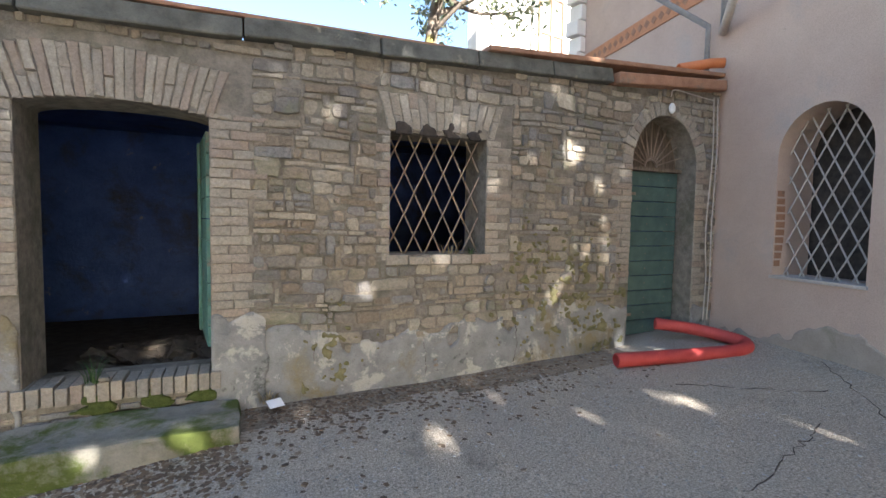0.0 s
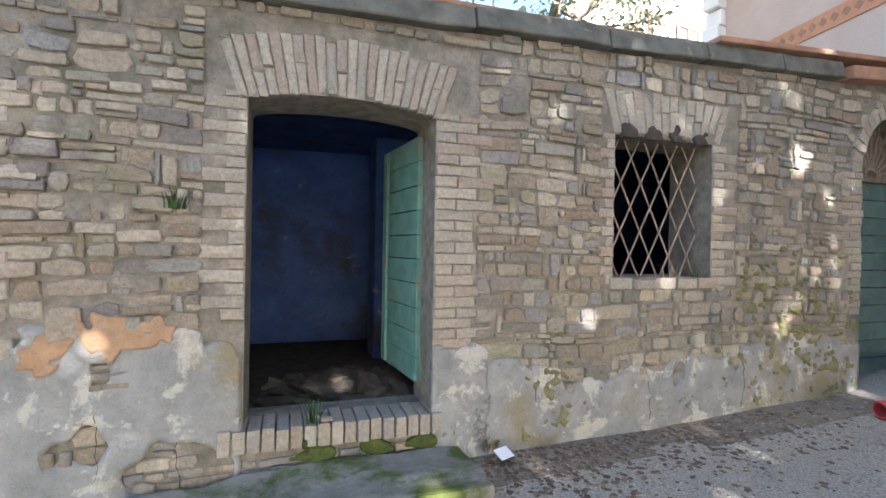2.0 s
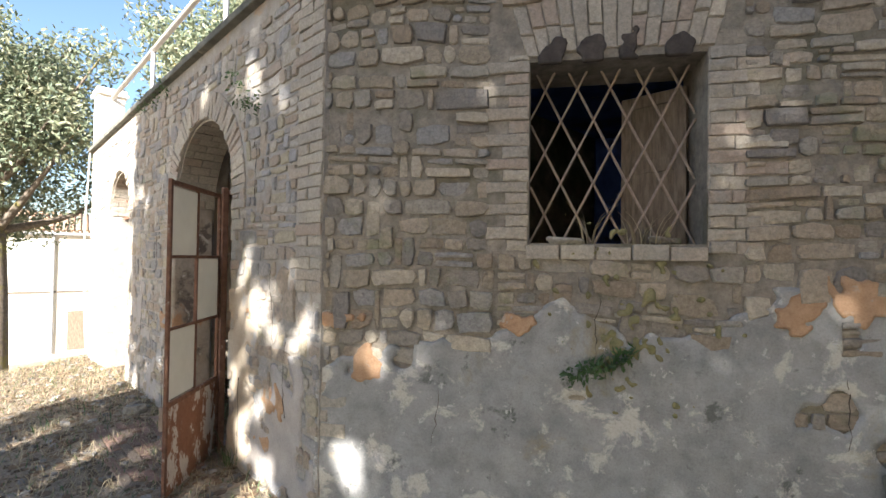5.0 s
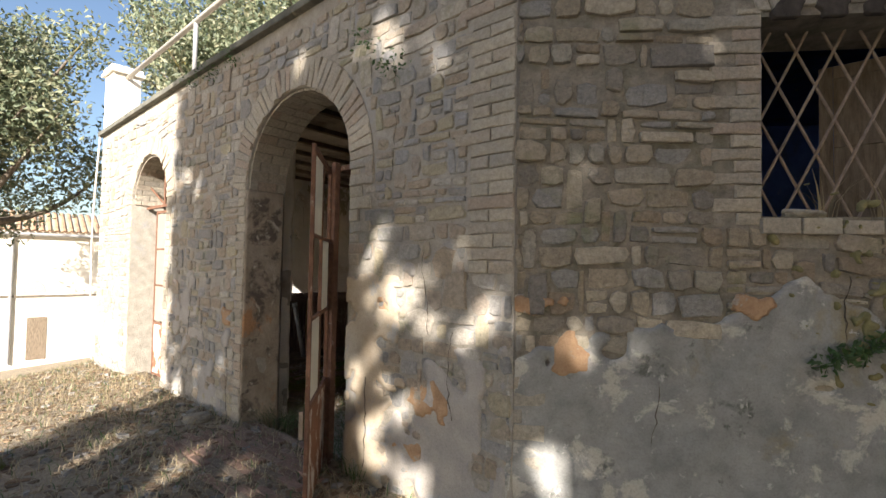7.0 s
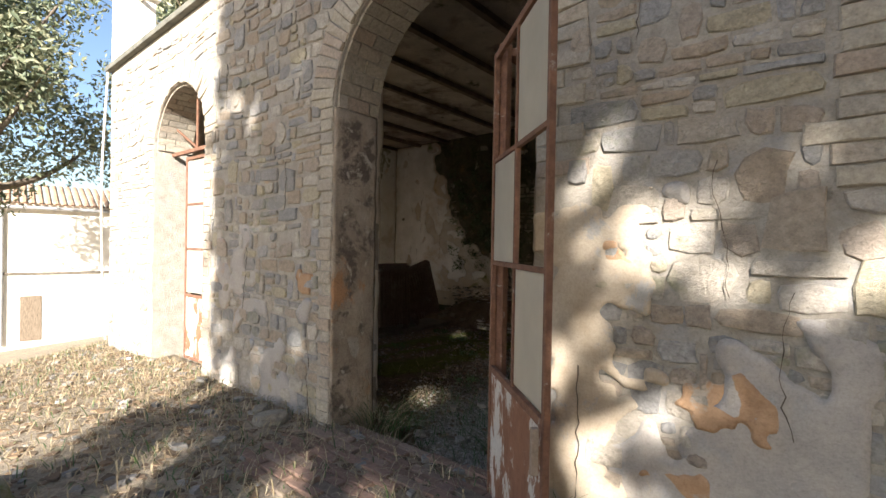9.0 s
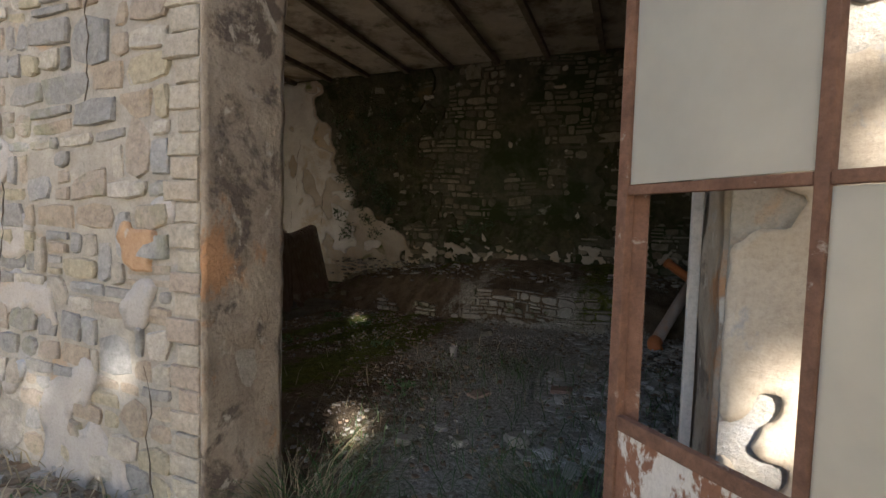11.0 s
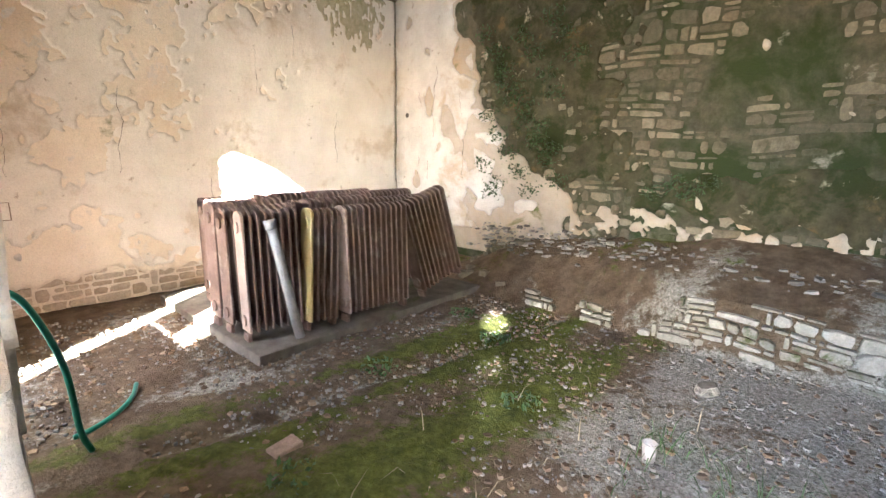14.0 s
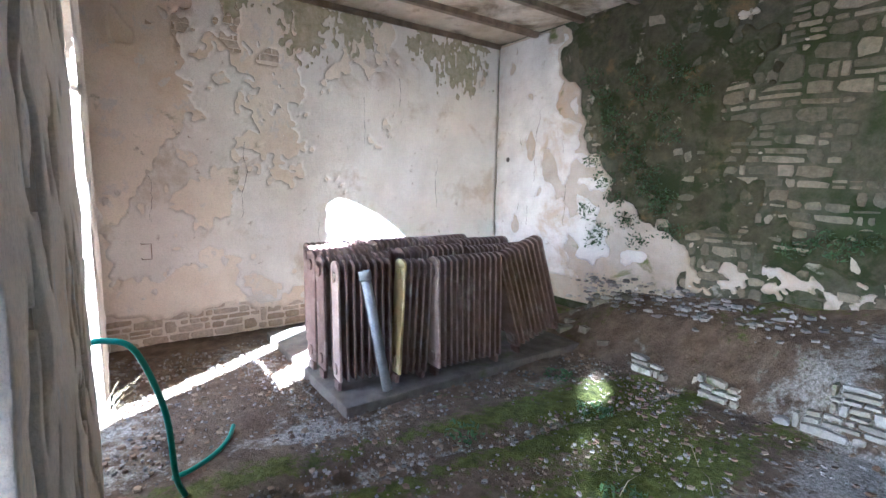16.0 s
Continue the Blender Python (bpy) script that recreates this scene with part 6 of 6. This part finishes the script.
for x, y, h, cr, n, seed in ((6.2, -7.5, 10, 3.0, 11000, 21), (2.6, -8.2, 10, 3.0, 13000, 22), (-1.0, -7.4, 10, 3.0, 13000, 23), (-4.0, -7.0, 9.5, 2.2, 9500, 24), (-6.4, -7.6, 9.5, 2.0, 9500, 29), (9.6, -6.2, 11, 3.4, 6000, 25), (-8.2, -6.6, 9.5, 1.6, 7000, 26)):
    shade_tree(x, y, h, cr, n, seed)

# ---- weeds, dry grass, litter ----
TUFTS = [((-0.95, 4.02, 0.33), 26, 0.20, 0.05, weed_leaf, "green weed on the threshold"), ((-1.72, 3.98, 1.62), 40, 0.14, 0.06, weed_leaf, "tuft growing from the stone wall"),
         ((1.9, 4.1, 1.22), 16, 0.15, 0.08, straw, "dry weeds on the window sill"), ((2.1, 4.06, 1.22), 14, 0.10, 0.03, weed_leaf, "small weed on the window sill"),
         ((-3.1, 4.1, 1.21), 16, 0.22, 0.10, straw, "dry stalks on the window sill"), ((-3.4, 4.1, 1.21), 10, 0.25, 0.06, straw, "dry stalks on the window sill"), ((0.22, 3.98, 0.05), 60, 0.09, 0.10, straw, "dry grass at the wall's foot")]
for k, (p, n, h, sp, mat, lab) in enumerate(TUFTS):
    tuft(pose(*p), n, h, sp, mat, 100 + k, lab, "weed")
for k, (s, n, z, b, h, sp, mat, lab) in enumerate([(2.86, 0.22, -0.72, 170, 0.30, 0.30, straw, "dry grass tuft by the arch"), (2.7, 0.3, -0.72, 150, 0.28, 0.24, weed_leaf, "green grass by the arch"), (1.8, 0.6, -0.76, 240, 0.34, 0.3, weed_leaf, "grass tuft by the gate"),
                                                   (1.6, 0.3, -0.72, 60, 0.4, 0.18, straw, "dry grass by the gate"), (2.45, 2.6, -0.8, 70, 0.2, 0.2, weed_leaf, "grass growing in the floor"), (6.35, 0.62, -0.8, 60, 0.34, 0.14, straw, "pale dry weed by the small arch"),
                                                   (1.2, -0.06, -0.62, 40, 0.3, 0.1, weed_leaf, "weed under the gate")]):
    tuft(pose(*room(s, n, z)), b, h, sp, mat, 200 + k, lab, "grass_tuft", 1.15, 0.0025)


def foliage(name, m, centres, count, spread, size, mat, label, seed, category="plant"):
    v, f = leaf_cloud(centres, count, spread, size, seed, 0.3)
    return tagged(hung(new(name, mesh_of(name, v, f, mat)), None, m), label, category, "", "stuff")


foliage("ivy", SOUTH, [(-3.32 + 0.06 * i, -0.06, 0.52 + 0.03 * i) for i in range(-3, 3)], 260, 0.09, 0.022, weed_leaf, "small ivy growing out of the render", 31)
foliage("ivy", BACK, [(-6.1 + 1.1 * ((i * 0.618) % 1.0) - 0.12 * (i % 3), -0.04, 0.2 + 0.075 * i) for i in range(28)], 3600, 0.17, 0.022, moss_leaf, "dark creeping plant on the back wall", 32)
foliage("ivy", BACK, [(-4.1 + 0.1 * i, -0.04, 0.35 + 0.06 * (i % 3)) for i in range(6)], 500, 0.12, 0.02, moss_leaf, "dark creeping plant on the back wall", 33)
foliage("creeper", ARCHED, [(-4.3 + 0.5 * i, -0.06, 3.02) for i in range(3)] + [(-1.2, -0.05, 2.55), (-0.9, -0.05, 2.3)], 420, 0.16, 0.018, weed_leaf, "weeds growing on the arched wall's ledge", 34)


def litter(name, spots, count, size, flat, material, label, seed, where):
    """Loose bits scattered on the ground."""
    r = random.Random(seed)
    V, F = [], []
    for _ in range(count):
        x, y, z = where(r)
        a, s = r.uniform(0, 6.28), size * (0.3 + 1.7 * r.random() ** 3)
        c, d = math.cos(a), math.sin(a)
        k = len(V)
        h = s * flat
        t = r.uniform(-0.2, 0.2)
        for px, py in ((-1, -0.5), (0.1, -0.75), (1, -0.3), (0.7, 0.6), (-0.6, 0.6)):
            px, py = px * s * r.uniform(0.7, 1.2), py * s * r.uniform(0.7, 1.2)
            V += [(x + px * c - py * d, y + px * d + py * c, z - 0.01), (x + (px * c - py * d) * 0.85, y + (px * d + py * c) * 0.85, z + h + px * t - 0.004)]
        for i in range(5):
            j = (i + 1) % 5
            F.append((k + 2 * i, k + 2 * j, k + 2 * j + 1, k + 2 * i + 1))
        F.append(tuple(k + 2 * i + 1 for i in range(5)))
    return tagged(new(name, mesh_of(name, V, F, material)), label, "litter", "", "stuff")


pale_rest = surface("pale_chips", (0.28, 0.26, 0.23), (0.42, 0.40, 0.36), 14, 0.92, 0.4, 40, 0.02, "island", [(0.47, 0.45, 0.40), (0.36, 0.34, 0.29), (0.54, 0.52, 0.48), (0.27, 0.24, 0.19)])
leaf_bits = surface("dead_leaves", (0.12, 0.08, 0.05), (0.3, 0.22, 0.14), 10, 0.9, 0.2, 40, 0.02, "island", [(0.22, 0.15, 0.09), (0.12, 0.09, 0.06), (0.33, 0.26, 0.18), (0.17, 0.12, 0.08)])
gravel = surface("gravel", (0.16, 0.15, 0.13), (0.32, 0.3, 0.27), 10, 0.92, 0.3, 40, 0.02, "island", [(0.2, 0.19, 0.17), (0.3, 0.28, 0.25), (0.14, 0.13, 0.12), (0.38, 0.36, 0.32)])


def by_wall(r):
    x = r.triangular(-4.0, 4.0, -0.6)
    y = WALL_Y - 0.05 - abs(r.gauss(0, 0.32)) * (1.9 if r.random() < 0.35 else 1.0) - (0.55 if -1.9 < x < 0.05 else 0)
    return x, y, ground_height(x, y)


def yard(r):
    x, y = r.uniform(-3.5, 5.6), r.uniform(0.9, 3.9)
    return x, y, ground_height(x, y)


def by_arch(r):
    p = room(r.uniform(-1, 9), -abs(r.gauss(0, 1.6)) + 0.1)
    return p.x, p.y, ground_height(p.x, p.y)


def floor_spot(s0, s1, n0, n1):
    def pick(r):
        p = room(r.uniform(s0, s1), r.uniform(n0, n1))
        return p.x, p.y, FLOOR + 0.01
    return pick


litter("leaf_litter", None, 10000, 0.016, 0.3, leaf_bits, "fallen leaves and twigs along the wall's foot", 1, by_wall)
litter("gravel", None, 16000, 0.007, 0.6, pale_rest, "loose gravel on the worn asphalt", 2, yard)
litter("leaf_litter", None, 13000, 0.028, 0.25, leaf_bits, "dry leaves on the bank before the arches", 3, by_arch)
litter("gravel", None, 1000, 0.03, 0.5, gravel, "small stones on the bank before the arches", 7, by_arch)


def dry_grass(count, where, height, material, label, seed):
    """Thin bent blades scattered over the ground."""
    r = random.Random(seed)
    V, F = [], []
    for _ in range(count):
        x, y, z = where(r)
        a, h = r.uniform(0, 6.28), height * r.uniform(0.3, 1.2)
        lean = Vector((math.cos(a), math.sin(a), 0)) * h * r.uniform(0.5, 1.9)
        side = Vector((-math.sin(a), math.cos(a), 0)) * 0.003
        b = Vector((x, y, z - 0.01))
        k = len(V)
        V += [b - side, b + side, b + lean * 0.4 + Vector((0, 0, h * 0.7)) - side, b + lean * 0.4 + Vector((0, 0, h * 0.7)) + side, b + lean + Vector((0, 0, h * 0.85))]
        F += [(k, k + 1, k + 3, k + 2), (k + 2, k + 3, k + 4)]
    return tagged(new("dry_grass", mesh_of("dry_grass", V, F, material)), label, "grass", "", "stuff")


dry_grass(9000, by_arch, 0.10, straw, "thin dry grass on the bank", 5)
dry_grass(2500, by_arch, 0.09, weed_leaf, "short green grass on the bank", 6)
dry_grass(1300, floor_spot(0.6, 3.2, 0.3, 3.2), 0.13, weed_leaf, "thin grass in the earth floor", 7)
dry_grass(220, floor_spot(0.6, 4.2, 0.3, 3.6), 0.14, straw, "dry stalks in the earth floor", 8)
litter("plaster_chips", None, 1700, 0.045, 0.12, pale_rest, "pale flakes of fallen plaster on the floor", 4, floor_spot(0.4, 2.2, 1.2, 4.5))
litter("plaster_chips", None, 11000, 0.010, 0.5, gravel, "gravel and plaster crumbs on the floor", 5, floor_spot(0.4, 7.6, 0.6, 4.7))
litter("leaf_litter", None, 6500, 0.015, 0.4, leaf_bits, "dead leaves and soil crumbs on the floor", 9, floor_spot(0.6, 7.2, 0.6, 4.6))
litter("plaster_chips", None, 900, 0.03, 0.3, gravel, "stones fallen on the back ledge", 6, lambda r: (lambda p: (p.x, p.y, -0.38 + 0.25 * r.random()))(room(r.uniform(0.7, 6.0), r.uniform(4.9, 5.5))))
for s, n, z, ang in ((2.59, 2.02, -0.80, 28), (4.53, 1.68, -0.80, 60), (2.04, 2.38, -0.80, -30)):
    p = room(s, n, z)
    tagged(part("brick", a_box(-0.08, 0.08, -0.05, 0.05, -0.02, 0.035, 0.008), paver, None, "broken brick lying on the earth floor", pose(p.x, p.y, p.z, 3, -4, ang)), "", "brick")
p = room(3.12, 2.9, -0.80)
cup = thing("cup", Matrix.Translation(p), "crushed pale plastic cup on the floor", "cup")
part("wall", tube([(0, 0, 0), (0, 0, 0.10)], [0.03, 0.038], 12, hollow=0.92), pale_bar, cup, smooth=True)


def crack(m, start, steps, length, seed, label):
    """A thin dark line that wanders down a wall."""
    r = random.Random(seed)
    u, z = start
    pts = []
    for i in range(steps):
        pts.append((u, -0.026, z))
        u += r.uniform(-0.4, 0.4) * length / steps
        z -= length / steps * r.uniform(0.7, 1.2)
    part("crack", tube(pts, [0.0024 * r.uniform(0.2, 1.5) for _ in pts], 4), soil_dark, None, label, m)["kind"] = "structure"


for k, (n, z, ln) in enumerate([(2.0, 1.3, 0.9), (3.4, 1.9, 0.6), (1.1, 0.9, 0.5), (4.5, 1.2, 0.7), (2.8, 0.4, 0.5), (3.9, 2.2, 0.4)]):
    crack(LEFT, (n, z), 14, ln, 60 + k, "crack in the cream plaster")
for k, (s, z, ln) in enumerate([(7.5, 1.6, 1.4), (7.1, 2.0, 1.2), (6.7, 1.5, 1.3), (7.3, 0.6, 0.7)]):
    crack(BACK, (-s, z), 18, ln, 70 + k, "crack in the cream plaster")
crack(BACK, (-7.97, 2.7), 30, 2.9, 80, "crack down the corner of the room")


def paving():
    """Old brick paving before the large arch."""
    t = thing("pavement", Matrix.Identity(4), "old reddish brick paving sunk in the earth", "paving", "", "structure")
    r = random.Random(12)
    made = bmesh.new()
    box(made, -0.125, 0.125, -0.035, 0.035, -0.05, 0.0, 0.006)
    me = bpy.data.meshes.new("brick")
    made.to_mesh(me)
    made.free()
    me.materials.append(paver)
    for j in range(11):
        for i in range(6):
            if r.random() < 0.12:
                continue
            s, n = 1.5 + i * 0.262 + (0.13 if j % 2 else 0) + r.uniform(-0.01, 0.01), -0.72 + j * 0.082
            p = room(s, n)
            z = ground_height(p.x, p.y) + 0.018 + r.uniform(-0.008, 0.008)
            hung(new("brick", me), t, pose(p.x, p.y, z, r.uniform(-2, 2), r.uniform(-2, 2), math.degrees(math.atan2(ALONG.y, ALONG.x)) + r.uniform(-2, 2)))


paving()


def boulder(m, size, material, label, seed):
    bm = bmesh.new()
    bmesh.ops.create_icosphere(bm, subdivisions=3, radius=1.0)
    for v in bm.verts:
        k = 1 + 0.25 * noise.noise(v.co * 1.4 + Vector((seed, 0, 0))) + 0.1 * noise.noise(v.co * 4 + Vector((seed, 3, 0)))
        v.co = Vector((v.co.x * size[0] * k, v.co.y * size[1] * k, max(-0.5, min(0.55, v.co.z * k)) * size[2]))
    part("rock", bm, material, None, label, m)["category"] = "rock"


for k, (x, y, sx, sy, sz) in enumerate([(-9.2, 4.3, 0.42, 0.22, 0.16), (-8.3, 3.45, 0.38, 0.3, 0.15), (-7.9, 3.0, 0.3, 0.2, 0.1), (-10.4, 5.0, 0.25, 0.18, 0.1)]):
    boulder(pose(x, y, ground_height(x, y) + 0.02, 4, -5, 30 + 50 * k), (sx, sy, sz), slab_stone, "flat grey rock half sunk in the bank", k * 2.3)
for k, (s, n, q) in enumerate([(2.75, 1.12, 0.05), (2.46, 1.24, 0.06), (2.16, 1.4, 0.08), (3.08, 3.86, 0.08), (1.87, 3.05, 0.07), (2.62, 1.35, 0.04), (2.3, 0.62, 0.05), (1.95, 0.5, 0.07), (3.4, -0.25, 0.12), (3.62, -0.2, 0.07), (2.6, 0.5, 0.05), (2.1, 0.75, 0.05)]):
    p = room(s, n)
    boulder(pose(p.x, p.y, (FLOOR if n > 0.4 else ground_height(p.x, p.y)) + 0.03, 5, 4, 70 * k), (q, q * 0.8, q * 0.7), pale_piece, "pale loose stone by the arch", 10 + k)
for k, (x0, y0, x1, y1) in enumerate([(5.2, 2.6, 3.9, 1.2), (4.8, 1.9, 5.6, 0.8), (3.6, 2.9, 4.6, 2.2), (2.6, 1.6, 3.9, 1.9)]):
    r = random.Random(90 + k)
    pts = []
    for i in range(22):
        q = i / 21
        x, y = x0 + (x1 - x0) * q + r.uniform(-0.025, 0.025), y0 + (y1 - y0) * q + r.uniform(-0.025, 0.025)
        pts.append((x, y, ground_height(x, y) + 0.001))
    part("crack", tube(pts, [0.005 * r.uniform(0.3, 1.2) for _ in pts], 5), soil_dark, None, "crack in the worn asphalt")["kind"] = "structure"

for k, (s, z) in enumerate([(0.9, 2.0), (0.6, 1.0), (1.15, 0.1), (3.6, 1.3), (4.2, 0.6), (3.3, -0.1), (4.6, 2.3), (0.35, 0.5)]):
    crack(ARCHED, (-s, z), 14, 0.5 + 0.1 * (k % 3), 120 + k, "crack in the old wall")
for k, (x, z) in enumerate([(-3.35, 0.9), (-2.1, 0.5), (-4.3, 0.3), (0.6, 0.5), (1.6, 0.4), (2.6, 0.5), (-1.7, 0.3)]):
    crack(SOUTH, (x, z), 12, 0.45, 140 + k, "crack in the grey render")

for k, (x, y, z, q) in enumerate([(-3.55, 4.06, 1.225, 0.07), (-3.0, 4.1, 1.235, 0.06), (-2.92, 4.12, 1.23, 0.045), (-0.9, 4.02, 0.36, 0.05)]):
    boulder(pose(x, y, z, 3, 3, 40 * k), (q * 1.5, q * 0.8, q * 0.6), pale_piece, "loose stone lying on the sill", 30 + k)
rubble_heap(pose(-1.7, 3.3, ground_height(-1.7, 3.3) - 0.01), 26, 0.35, 0.05, gravel, "small stones by the mossy step", 15)
foliage("weed_clump", pose(-1.75, 3.15, ground_height(-1.75, 3.15) + 0.06), [(0.1 * i - 0.2, 0.05 * (i % 2), 0.0) for i in range(5)], 260, 0.09, 0.02, weed_leaf, "low green weeds by the step", 36)
for s, n in ((4.3, 1.6), (4.9, 2.6), (3.9, 2.9), (4.6, 3.6), (3.2, 1.9), (5.2, 3.9)):
    p = room(s, n, FLOOR + 0.01)
    foliage("floor_weed", pose(p.x, p.y, p.z), [(0.09 * math.cos(i * 1.3), 0.09 * math.sin(i * 1.3), 0.01) for i in range(6)], 110, 0.06, 0.022, weed_leaf, "small weeds growing in the mossy floor", int(s * 100))

litter("fallen_stones", None, 220, 0.075, 0.6, surface("ledge_stones", (0.14, 0.125, 0.09), (0.32, 0.29, 0.23), 10, 0.95, 0.7, 40, 0.02, "island", MOSS_TONES), "rough stones heaped on the sloping ledge", 16, lambda q: (lambda p, k: (p.x, p.y, FLOOR + 0.03 + 0.42 * k))(*(lambda s, k: (room(s, 4.7 + 0.85 * k), k))(q.uniform(3.4, 6.0), q.random())))
